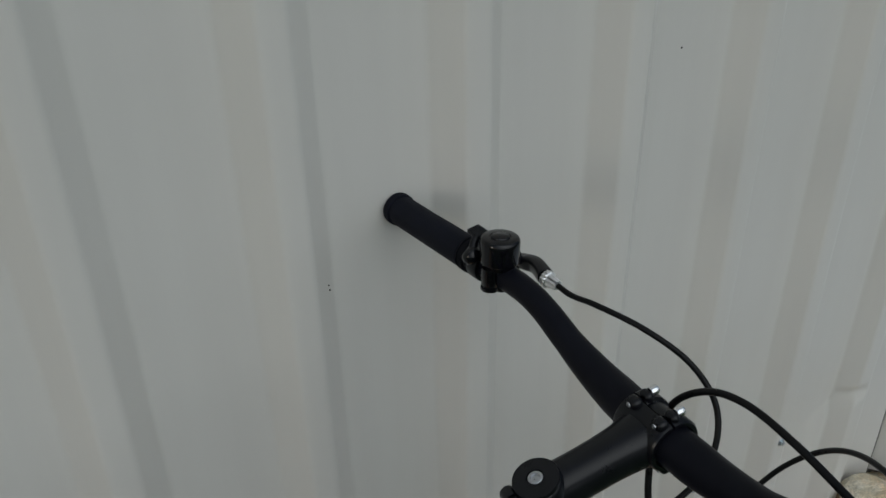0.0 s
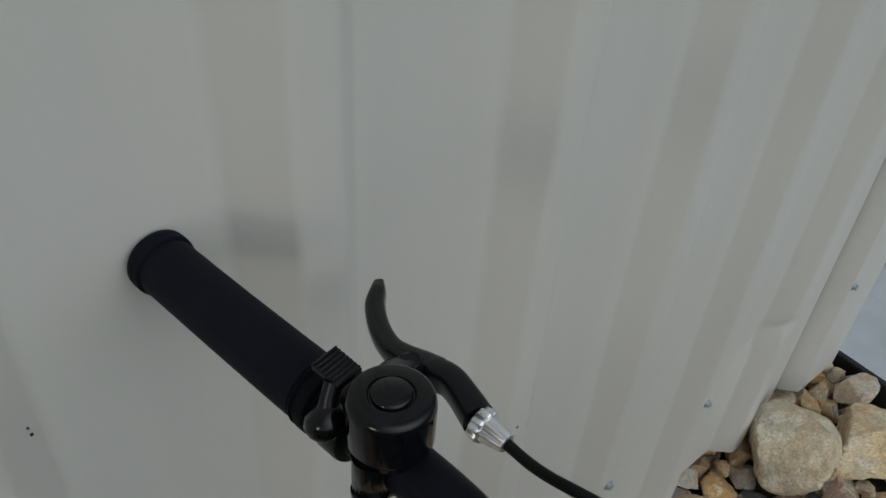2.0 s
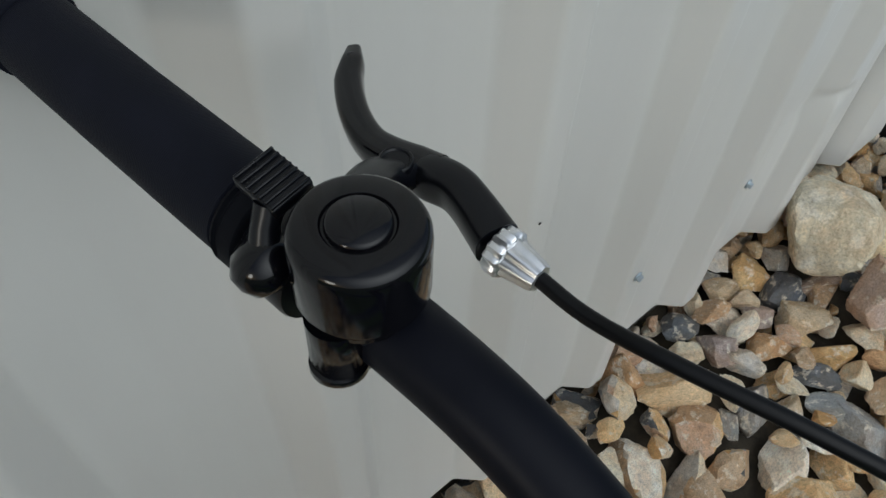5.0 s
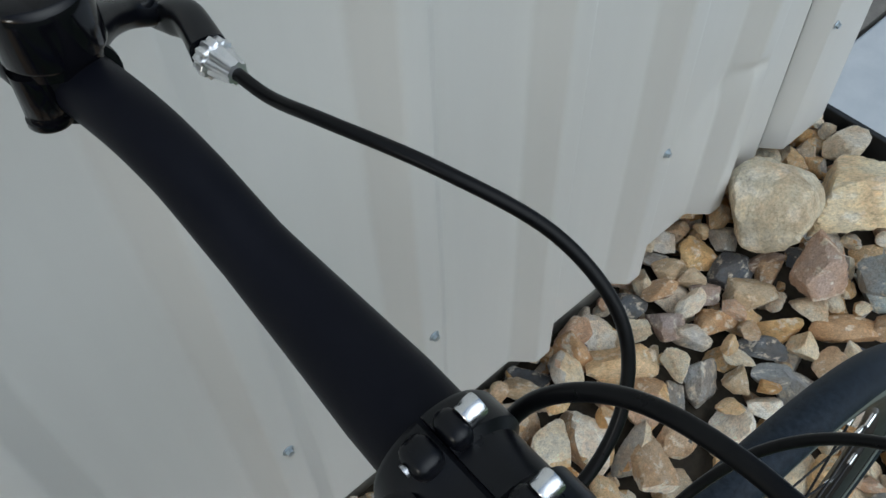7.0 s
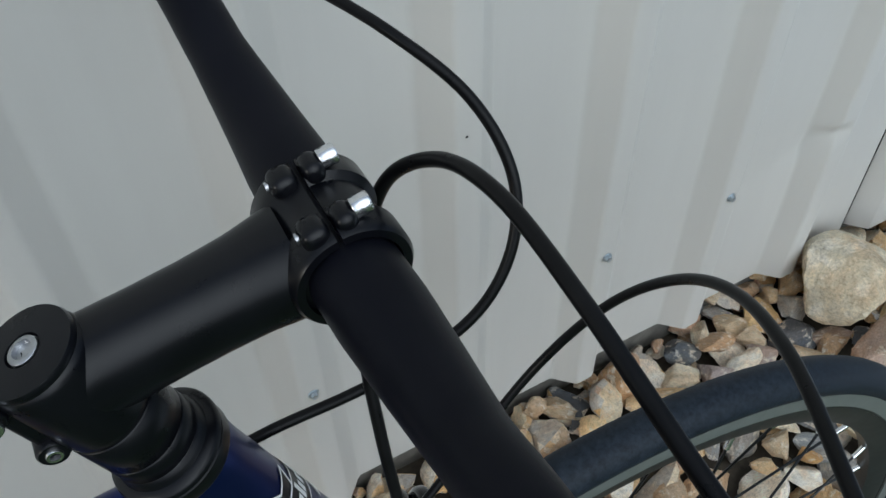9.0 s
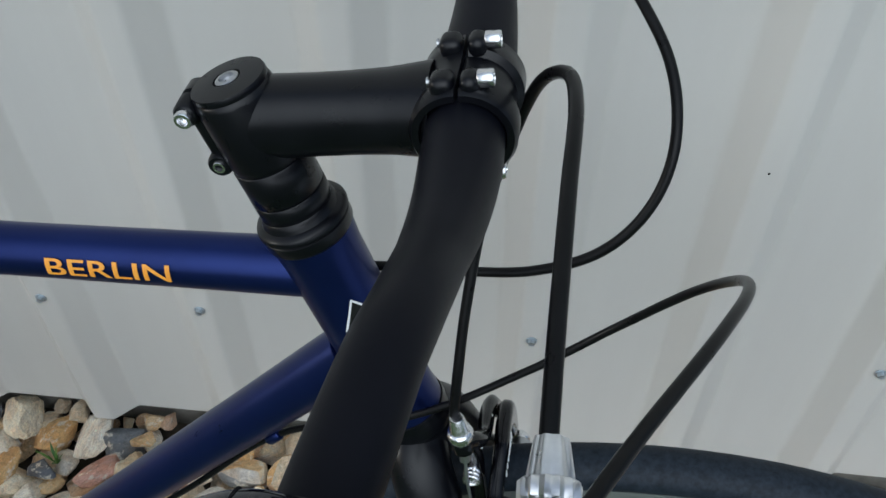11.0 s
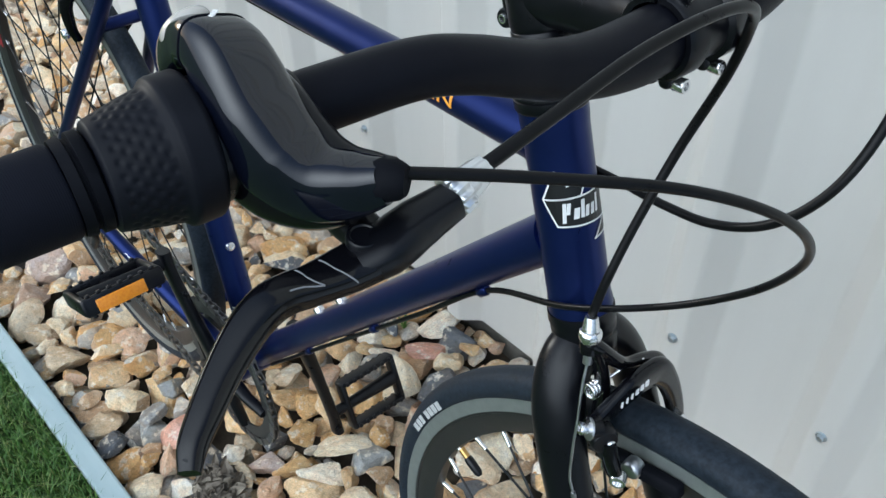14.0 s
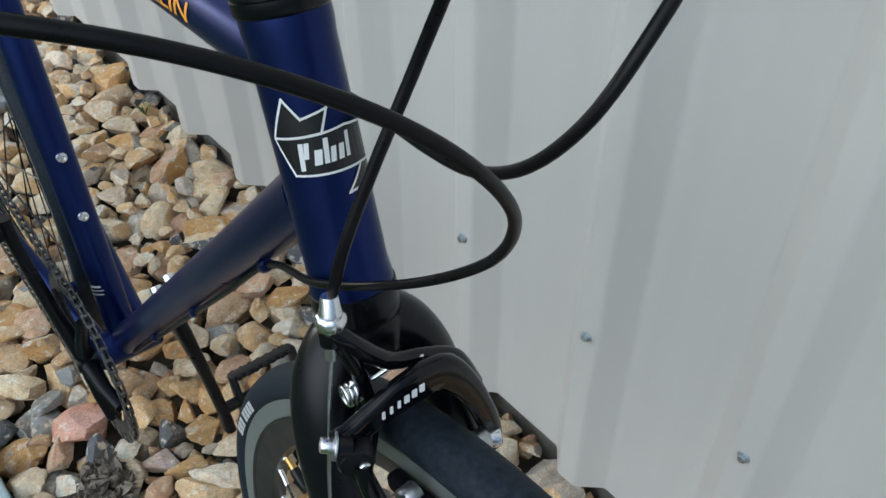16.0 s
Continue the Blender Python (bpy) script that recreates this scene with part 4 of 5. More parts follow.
# ---- front brake ----
brake = empty("front_brake", None)
brake.parent = bike
arm_a = smooth_path([(-0.0300, -0.0480, 0.4575), (-0.0302, -0.0385, 0.4580), (-0.0302, -0.0270, 0.4612), (-0.0300, -0.0130, 0.4655), (-0.0300, 0.0000, 0.4665), (-0.0296, 0.0120, 0.4640), (-0.0285, 0.0240, 0.4500), (-0.0268, 0.0345, 0.4290), (-0.0250, 0.0425, 0.4060), (-0.0235, 0.0460, 0.3880)], 7)
part("arm", sweep(arm_a, spread_over([0.0066, 0.0074, 0.0088, 0.0108, 0.0116, 0.0104, 0.0078, 0.0066, 0.0060, 0.0050], len(arm_a)), 24, None, (0, 0, 1), spread_over([0.66, 0.60, 0.50, 0.42, 0.40, 0.45, 0.62, 0.68, 0.72, 0.80], len(arm_a)), 3.0), GLOSS, brake, "gloss black caliper arm")
arm_b = smooth_path([(-0.0490, -0.0345, 0.5035), (-0.0440, -0.0290, 0.4985), (-0.0405, -0.0190, 0.4870), (-0.0400, -0.0085, 0.4770), (-0.0400, 0.0085, 0.4685), (-0.0390, 0.0270, 0.4560), (-0.0350, 0.0385, 0.4330)], 6)
part("arm", sweep(arm_b, spread_over([0.0058, 0.0048, 0.0044, 0.0044, 0.0048, 0.0050, 0.0046], len(arm_b)), 18, None, (0, 0, 1), 0.85, 2.8), GLOSS, brake, "gloss black caliper arm")
part("arm", sweep(smooth_path([(-0.0460, -0.0330, 0.5000), (-0.0435, -0.0262, 0.4800), (-0.0420, -0.0225, 0.4580), (-0.0395, -0.0240, 0.4360), (-0.0330, -0.0310, 0.4220)], 5), spread_over([0.0046, 0.0048, 0.0052, 0.0054, 0.0046], 21), 16, None, (1, 0, 0), 0.8, 2.6), GLOSS, brake, "gloss black caliper arm")
BA, BAZ = Vector((-0.0500, -0.0338, 0.5045)), Vector((-0.22, 0.13, 1))
part("barrel_adjuster", lathe([(0.0026, 0.0172), (0.0036, 0.0172), (0.0039, 0.0164), (0.0052, 0.0085), (0.0054, 0.0075)], BA, BAZ, 28), CHROME, brake, "bright metal barrel adjuster")
part("lock_nut", lathe([(0.0052, 0.0086), (0.0066, 0.0078), (0.0071, 0.0058), (0.0069, 0.0030), (0.0056, 0.0006)], BA, BAZ, 32, None, 10, 0.06), CHROME, brake)
part("collar", lathe([(0.0056, 0.0012), (0.0060, -0.0004), (0.0057, -0.0062), (0.0042, -0.0070)], BA, BAZ, 24), GLOSS, brake)
part("ferrule", sweep([BA - BAZ * 0.006, BA + Vector((0.0022, -0.0018, -0.0142))], 0.0030, 14), STEEL, brake)
part("inner_wire", sweep(smooth_path([BA + Vector((0.0020, -0.0016, -0.0130)), (-0.0455, -0.0395, 0.4730), (-0.0415, -0.0435, 0.4535), (-0.0385, -0.0470, 0.4300), (-0.0345, -0.0500, 0.4060), (-0.0300, -0.0494, 0.3925)], 5), 0.0009, 8), STEEL, brake)
part("wire_crimp", sweep([(-0.0300, -0.0494, 0.3930), (-0.0280, -0.0492, 0.3860)], 0.0017, 8), STEEL, brake)
PN = Vector((-0.50, -0.83, 0.22)).normalized()
pinch = part("pinch_bolt", lathe([(0.0056, -0.008), (0.0060, -0.0040), (0.0066, -0.0018), (0.0050, -0.0014)], Vector((-0.0292, -0.0494, 0.4588)), PN, 24), SATIN, brake)
part("washer", lathe([(0.0040, -0.0014), (0.0068, -0.0013), (0.0069, -0.0006), (0.0066, 0.0000), (0.0040, 0.0002)], Vector((-0.0292, -0.0494, 0.4588)), PN, 28), STEEL, pinch)
part("bolt", lathe([(0.0036, 0.0002), (0.0038, 0.0050), (0.0033, 0.0056), (0.0021, 0.0056), (0.0018, 0.0034), (0, 0.0034)], Vector((-0.0292, -0.0494, 0.4588)), PN, 20), CHROME, pinch, "bright metal cap screw")
PV, PVZ = Vector((-0.0232, -0.0418, 0.4504)), Vector((0.9, -0.42, 0.12))
part("pivot_cap", lathe([(0.0080, -0.010), (0.0088, -0.003), (0.0087, 0.0030), (0.0076, 0.0050), (0.0, 0.0056)], PV, PVZ, 28), SATIN, brake)
part("hook", sweep(smooth_path([PV + Vector((0.0006, 0.001, -0.003)), PV + Vector((0.0030, 0.0012, -0.012)), PV + Vector((0.0048, 0.0036, -0.0225))], 4), [0.0066, 0.0062, 0.0058, 0.0054, 0.0049, 0.0043, 0.0036, 0.0028, 0.0018], 14, None, PVZ, 0.9, 2.5), SATIN, brake)
part("bolt", lathe([(0.0030, 0.0048), (0.0030, 0.0064), (0.0025, 0.0070), (0.0015, 0.0070), (0.0010, 0.0056), (0, 0.0056)], PV + Vector((0.0016, 0.0030, -0.0016)), PVZ, 20), CHROME, brake, "bright metal cap screw")
for s in (-1, 1):
    shoe = part("brake_shoe", block((0.0540, 0.0090, 0.0105), facing((-0.0030, s * 0.0172, 0.4150), (0, s, 0), (0.955, 0, 0.297)) @ pose(0, 0, 0, 90, 0, 0), 0.0028, None, 3), RUBBER, brake)
    if s < 0:
        part("shoe_arm", sweep(smooth_path([(-0.0200, -0.0412, 0.4490), (-0.0150, -0.0418, 0.4390), (-0.0115, -0.0400, 0.4270), (-0.0112, -0.0352, 0.4165)], 4), spread_over([0.0066, 0.0062, 0.0064, 0.0060], 13), 16, None, None, 0.62, 2.6), GLOSS, shoe)
    at = Vector((-0.0098, s * 0.0208, 0.4165)) if s < 0 else Vector((-0.0180, s * 0.0290, 0.4090))
    part("washer", lathe([(0.0060, -0.004), (0.0064, -0.003), (0.0064, 0.004), (0.0048, 0.0056)], at, (0.1, s, 0), 24), STEEL, shoe)
    at = Vector((-0.0072, -0.0402, 0.4250)) if s < 0 else Vector((-0.0185, 0.0400, 0.4030))
    part("bolt", lathe([(0.0050, -0.003), (0.0053, 0.0015), (0.0047, 0.0036), (0.0028, 0.0040), (0.0020, 0.0022), (0, 0.0022)], at, (0.48, s * 0.876, 0), 22), CHROME, shoe, "bright metal cap screw")
part("spring", sweep(smooth_path([(-0.0450, -0.0240, 0.452), (-0.0440, -0.0310, 0.462), (-0.0430, -0.0290, 0.473), (-0.0420, -0.0200, 0.470), (-0.0385, -0.0080, 0.476), (-0.0370, 0.0060, 0.473)], 6), 0.0011, 8), CHROME, brake)
turns = [Vector((-0.0440 + 0.0044 * math.cos(2 * math.pi * k / 14), -0.0335 + 0.0075 * k / 42, 0.4650 + 0.0054 * math.sin(2 * math.pi * k / 14))) for k in range(43)]
part("spring_coil", sweep(turns, 0.0011, 8), CHROME, brake, "bright steel return spring coil")
pm = facing((-0.0253, -0.0140, 0.4665), (0.97, -0.06, 0.16), (0.0, 0.98, 0.20))
for k in range(6):
    part("print_bar", block((0.0016 if k < 3 else 0.0027, 0.0044, 0.0005), pm @ pose((k - 2.5) * 0.0043, 0, 0, 0, 0, -14), 0), WHITE, brake, "white maker's print on the arm")

# rear brake, on the stay bridge
rear_brake = empty("rear_brake", None)
rear_brake.parent = bike
for s in (-1, 1):
    ra = smooth_path([(-0.770, 0.0, 0.446), (-0.778, s * 0.024, 0.452), (-0.786, s * 0.044, 0.434), (-0.790, s * 0.045, 0.402), (-0.792, s * 0.040, 0.384)], 5)
    part("arm", sweep(ra, spread_over([0.008, 0.0085, 0.0075, 0.006, 0.005], len(ra)), 14, None, (0, 0, 1), 0.7, 2.6), GLOSS, rear_brake)
    part("brake_shoe", sweep([(-0.825, s * 0.0185, 0.356), (-0.785, s * 0.0185, 0.392)], 0.005, 12), RUBBER, rear_brake)
    part("bolt", lathe([(0.0060, 0), (0.0060, 0.004), (0.0046, 0.006), (0, 0.006)], (-0.806, s * 0.046, 0.388), (0, s, 0), 16), CHROME, rear_brake)
part("barrel_adjuster", sweep([(-0.800, -0.042, 0.438), (-0.790, -0.044, 0.458)], [0.007, 0.0045], 14), CHROME, rear_brake)

# ---- crankset, pedals, chain ----
crank_way = Vector((-0.0500, 0, 0.1690)).normalized()
crankset = part("crankset", lathe([(0.010, -0.058), (0.013, -0.054), (0.013, 0.066), (0.010, 0.070)], BB, (0, 1, 0), 20), SATIN, bike, "black double-arm crankset with one chainring")


def toothed_ring(radius, teeth, y, thick=0.0022, hole=0.079):
    bm = bmesh.new()
    n = teeth * 4
    prof = [radius - 0.004, radius + 0.002, radius + 0.002, radius - 0.004]
    rows = []
    for k in range(n):
        a = 2 * math.pi * k / n
        d = Vector((math.cos(a), 0, math.sin(a)))
        ro = prof[k % 4]
        rows.append([bm.verts.new(BB + d * rr + Vector((0, yy, 0))) for rr, yy in ((hole, y), (ro, y), (ro, y + thick), (hole, y + thick))])
    for k in range(n):
        r0, r1 = rows[k], rows[(k + 1) % n]
        for j in range(4):
            bm.faces.new((r0[j], r0[(j + 1) % 4], r1[(j + 1) % 4], r1[j]))
    bmesh.ops.recalc_face_normals(bm, faces=bm.faces)
    return bm


part("chainring", toothed_ring(0.099, 48, -0.0415), RIM, crankset, "dark toothed steel chainring", smooth=False)
for k in range(5):
    a = math.atan2(crank_way.z, crank_way.x) + 2 * math.pi * (k + 0.5) / 5
    d = Vector((math.cos(a), 0, math.sin(a)))
    part("spider_arm", sweep([BB + Vector((0, -0.046, 0)) + d * 0.008, BB + Vector((0, -0.046, 0)) + d * 0.05, BB + Vector((0, -0.0425, 0)) + d * 0.084], [0.010, 0.0075, 0.0065], 12, None, (0, 1, 0), 0.8), SATIN, crankset)
left_way = Vector((0.042, 0, -0.167)).normalized()
for s, w in ((-1, crank_way), (1, left_way)):
    o = BB + Vector((0, s * (0.046 if s < 0 else 0.058), 0))
    arm = smooth_path([o - w * 0.012, o + w * 0.02 + Vector((0, s * 0.004, 0)), o + w * 0.09 + Vector((0, s * 0.014, 0)), o + w * 0.155 + Vector((0, s * 0.021, 0)), o + w * 0.182 + Vector((0, s * 0.022, 0))], 5)
    part("crank_arm", sweep(arm, spread_over([0.013, 0.0145, 0.0110, 0.0105, 0.0115], len(arm)), 18, None, (1, 0, 0.4), 0.62, 2.8), SATIN, crankset)


def pedal(s, end, tilt):
    m = Matrix.Translation(end) @ pose(0, 0, 0, 0, tilt, 0)
    pd = new("pedal")
    pd.parent = bike
    pd.matrix_local = m
    part("axle", sweep([(0, 0, 0), (0, s * 0.02, 0), (0, s * 0.10, 0)], [0.008, 0.0075, 0.011], 16), SATIN, pd)
    for x in (-0.034, 0.034):
        part("cage_rail", block((0.007, 0.088, 0.021), pose(x, s * 0.062, 0), 0.002), SATIN, pd)
        if s < 0:
            part("reflector", block((0.0022, 0.054, 0.0150), pose(x * 1.14, s * 0.066, -0.002), 0.0008), REFLECT, pd, "amber pedal reflector")
        for k in range(7):
            for z in (-0.0115, 0.0115):
                part("tooth", block((0.006, 0.005, 0.003), pose(x, s * (0.026 + k * 0.012), z), 0.0008, None, 1), SATIN, pd)
    for y in (0.020, 0.104):
        part("cage_end", block((0.075, 0.008, 0.019), pose(0, s * y, 0), 0.003), SATIN, pd)
    if s < 0:
        part("web", block((0.066, 0.012, 0.010), pose(0, s * 0.062, 0), 0.002), SATIN, pd)
    return pd


pedal(-1, BB + crank_way * 0.172 + Vector((0, -0.0680, -0.006)), -27)
pedal(1, BB + left_way * 0.168 + Vector((-0.006, 0.084, 0.014)), 66)


def chain():
    """Alternate plates along the loop round ring, cog and idlers."""
    pts = []
    y = -0.0400
    for a in np.linspace(math.radians(101), math.radians(-97), 26):
        pts.append(BB + Vector((0.100 * math.cos(a), y, 0.100 * math.sin(a))))
    low = [Vector((-0.92, y, -0.045)), Vector((-0.965, y, -0.040)), Vector((-0.985, y, -0.015)), Vector((-0.975, y, 0.018)), Vector((-0.950, y, 0.035)), Vector((-0.945, y, 0.060))]
    pts += low
    for a in np.linspace(math.radians(-20), math.radians(-262), 14):
        pts.append(AXLE_R + Vector((0.042 * math.cos(a), y, 0.042 * math.sin(a))))
    pts.append(pts[0].copy())
    step, out, carry = 0.0127, [], 0.0
    for a, b in zip(pts, pts[1:]):
        d = (b - a).length
        while carry <= d:
            out.append((a.lerp(b, carry / d), (b - a).normalized()))
            carry += step
        carry -= d
    bm = bmesh.new()
    for i, (p, t) in enumerate(out):
        n = t.cross(Vector((0, 1, 0)))
        wide = 0.0034 if i % 2 else 0.0022
        for s in (-1, 1):
            mm = Matrix.Translation(p + Vector((0, s * wide, 0))) @ Matrix((t, Vector((0, 1, 0)), n)).transposed().to_4x4()
            block((0.0160, 0.0012, 0.0086), mm, 0, bm)
        sweep([p - t * 0.00635 - Vector((0, 0.0042, 0)), p - t * 0.00635 + Vector((0, 0.0042, 0))], 0.0026, 6, bm)
    return bm


part("chain", chain(), RUSTY, bike, "dark steel roller chain", smooth=False)
for k, r in enumerate((0.026, 0.029, 0.032, 0.036, 0.040, 0.045, 0.050)):
    part("cog", lathe([(0.012, 0), (r, 0), (r, 0.0018), (0.012, 0.0018)], (0, -0.046 + k * 0.0042, 0), (0, 1, 0), 60, None, 16 + k, 0.07), RUSTY, rear_wheel)
part("derailleur", sweep(smooth_path([(-0.985, -0.058, 0.088), (-0.970, -0.066, 0.050), (-0.955, -0.060, 0.020), (-0.945, -0.046, 0.000), (-0.962, -0.046, -0.034)], 5), spread_over([0.009, 0.011, 0.011, 0.008, 0.006], 21), 14, None, None, 0.7), SATIN, bike, "black rear derailleur")

# ---- prints on the frame ----
def wrapped(bm, o, t, radius, face, lift=0.0003):
    """Lays a flat print, x along t and y round the tube, on a tube with its middle towards face."""
    t = t.normalized()
    face = (face - t * face.dot(t)).normalized()
    side = face.cross(t)
    if side.z < 0 and abs(t.z) < 0.8:
        side = -side
    for v in bm.verts:
        a = v.co.y / radius
        v.co = o + t * v.co.x + (face * math.cos(a) + side * math.sin(a)) * (radius + lift + v.co.z)
    bmesh.ops.recalc_face_normals(bm, faces=bm.faces)
    return bm


def text_mesh(text, height, thick, length):
    cu = bpy.data.curves.new("text", "FONT")
    cu.body, cu.size, cu.align_x, cu.align_y, cu.extrude, cu.offset = text, 1.0, "CENTER", "CENTER", 0.0, thick
    ob = new("text", cu)
    me = bpy.data.meshes.new_from_object(ob.evaluated_get(bpy.context.evaluated_depsgraph_get()))
    bm = bmesh.new()
    bm.from_mesh(me)
    bpy.data.objects.remove(ob)
    bpy.data.meshes.remove(me)
    xs, ys = [v.co.x for v in bm.verts], [v.co.y for v in bm.verts]
    kx, ky = length / (max(xs) - min(xs)), height / (max(ys) - min(ys))
    cx, cy = (max(xs) + min(xs)) / 2, (max(ys) + min(ys)) / 2
    for v in bm.verts:
        v.co = Vector(((v.co.x - cx) * kx, (v.co.y - cy) * ky, 0))
    bmesh.ops.triangulate(bm, faces=bm.faces)
    for k in range(-3, 4):
        bmesh.ops.bisect_plane(bm, geom=bm.verts[:] + bm.edges[:] + bm.faces[:], plane_co=(0, k * height / 7, 0), plane_no=(0, 1, 0))
    return bm


tt = (TT1 - TT0).normalized()
lo = TT0 + tt * ((-0.2284 - TT0.x) / tt.x)
part("lettering", wrapped(text_mesh("BERLIN", 0.0096, 0.012, 0.0648), lo, tt, 0.0145, Vector((0, -1, 0.22)), 0.0002), ORANGE, bike, "orange lettering on the top tube", smooth=False)


def flat_poly(pts, z=0.0, cuts=10):
    bm = bmesh.new()
    bm.faces.new([bm.verts.new((x, y, z)) for x, y in pts])
    bmesh.ops.triangulate(bm, faces=bm.faces)
    ys = [p[1] for p in pts]
    for k in range(1, cuts):
        y = min(ys) + (max(ys) - min(ys)) * k / cuts
        bmesh.ops.bisect_plane(bm, geom=bm.verts[:] + bm.edges[:] + bm.faces[:], plane_co=(0, y, 0), plane_no=(0, 1, 0))
    return bm


def stroke(a, b, w):
    a, b = Vector((*a, 0)), Vector((*b, 0))
    d = (b - a).normalized()
    n = Vector((-d.y, d.x, 0)) * w / 2
    a, b = a - d * w / 2, b + d * w / 2
    return [(p.x, p.y) for p in (a - n, b - n, b + n, a + n)]


# a badge on the head tube: a dark ribbon under a pointed crown, outlined in white, with bars for its name
badge_o, BADGE_R = steer(0.1428), 0.0196


def badge(pts, z, name, mat, label=""):
    return part(name, wrapped(flat_poly(pts, z, 16), badge_o, -HD, BADGE_R, HF, 0.0002), mat, bike, label, smooth=False)


CROWN = [(0.0085, 0.0286), (0.0258, 0.0196), (0.0165, 0.0136), (0.0190, 0.0020), (0.0090, 0.0062)]
RIBBON = [(0.0085, 0.0286), (0.0088, 0.0062), (0.0094, -0.0046), (0.0070, -0.0175), (0.0030, -0.0290), (-0.0120, -0.0250), (-0.0100, -0.0102), (-0.0092, 0.0080), (-0.0084, 0.0215)]
TAIL = [(-0.0100, -0.0102), (-0.0207, 0.0000), (-0.0190, -0.0207), (-0.0115, -0.0220)]
for shape in (CROWN, RIBBON, TAIL):
    badge(shape, 0.0, "badge", BLACKINK, "dark ribbon head badge outlined in white")
    for a, b in zip(shape, shape[1:] + shape[:1]):
        badge(stroke(a, b, 0.0011), 0.0003, "badge_line", WHITE)
for k, (x0, x1, w) in enumerate(((-0.0064, 0.0060, 0.0022), (-0.0012, 0.0060, 0.0022), (-0.0046, 0.0022, 0.0034), (-0.0046, 0.0066, 0.0022), (-0.0046, 0.0022, 0.0024), (-0.0046, 0.0022, 0.0026), (-0.0046, 0.0066, 0.0020))):
    y = (0.0162, 0.0136, 0.0092, 0.0054, 0.0026, -0.0012, -0.0048)[k]
    lean = 0.0012
    badge([(x0, y - w / 2 + lean), (x1, y - w / 2), (x1, y + w / 2), (x0, y + w / 2 + lean)], 0.0003, "print_bar", WHITE)
stt = (ST0 - ST1).normalized()
for k, (w, h) in enumerate(((0.012, 0.0022), (0.016, 0.0010), (0.014, 0.0010))):
    part("print_bar", wrapped(flat_poly([(-h / 2, -w / 2), (h / 2, -w / 2), (h / 2, w / 2), (-h / 2, w / 2)]), ST1.lerp(ST0, 0.155 - k * 0.009), stt, 0.0159, Vector((0.6, -0.8, 0))), WHITE, bike, smooth=False)
for k in range(4):
    part("print_bar", block((0.012, 0.001, 0.007), Matrix.Translation((-0.735 - k * 0.016, -0.0500 - k * 0.0015, 0.0625 + k * 0.0032)) @ pose(0, 0, 0, 0, 11, 6), 0.0002, None, 1), WHITE, bike, "white print on the stay")
for k in range(5):
    part("print_bar", wrapped(flat_poly([(-0.0022, -0.0011), (0.0022, -0.0011), (0.0022, 0.0011), (-0.0022, 0.0011)], 0.0, 3), ST0.lerp(ST1, 0.107), stt, 0.01625, Vector((0.55, -0.8, 0)) + Vector((0.8, 0.55, 0)) * (0.2 * (k - 2))), BLACKINK, bike, smooth=False)



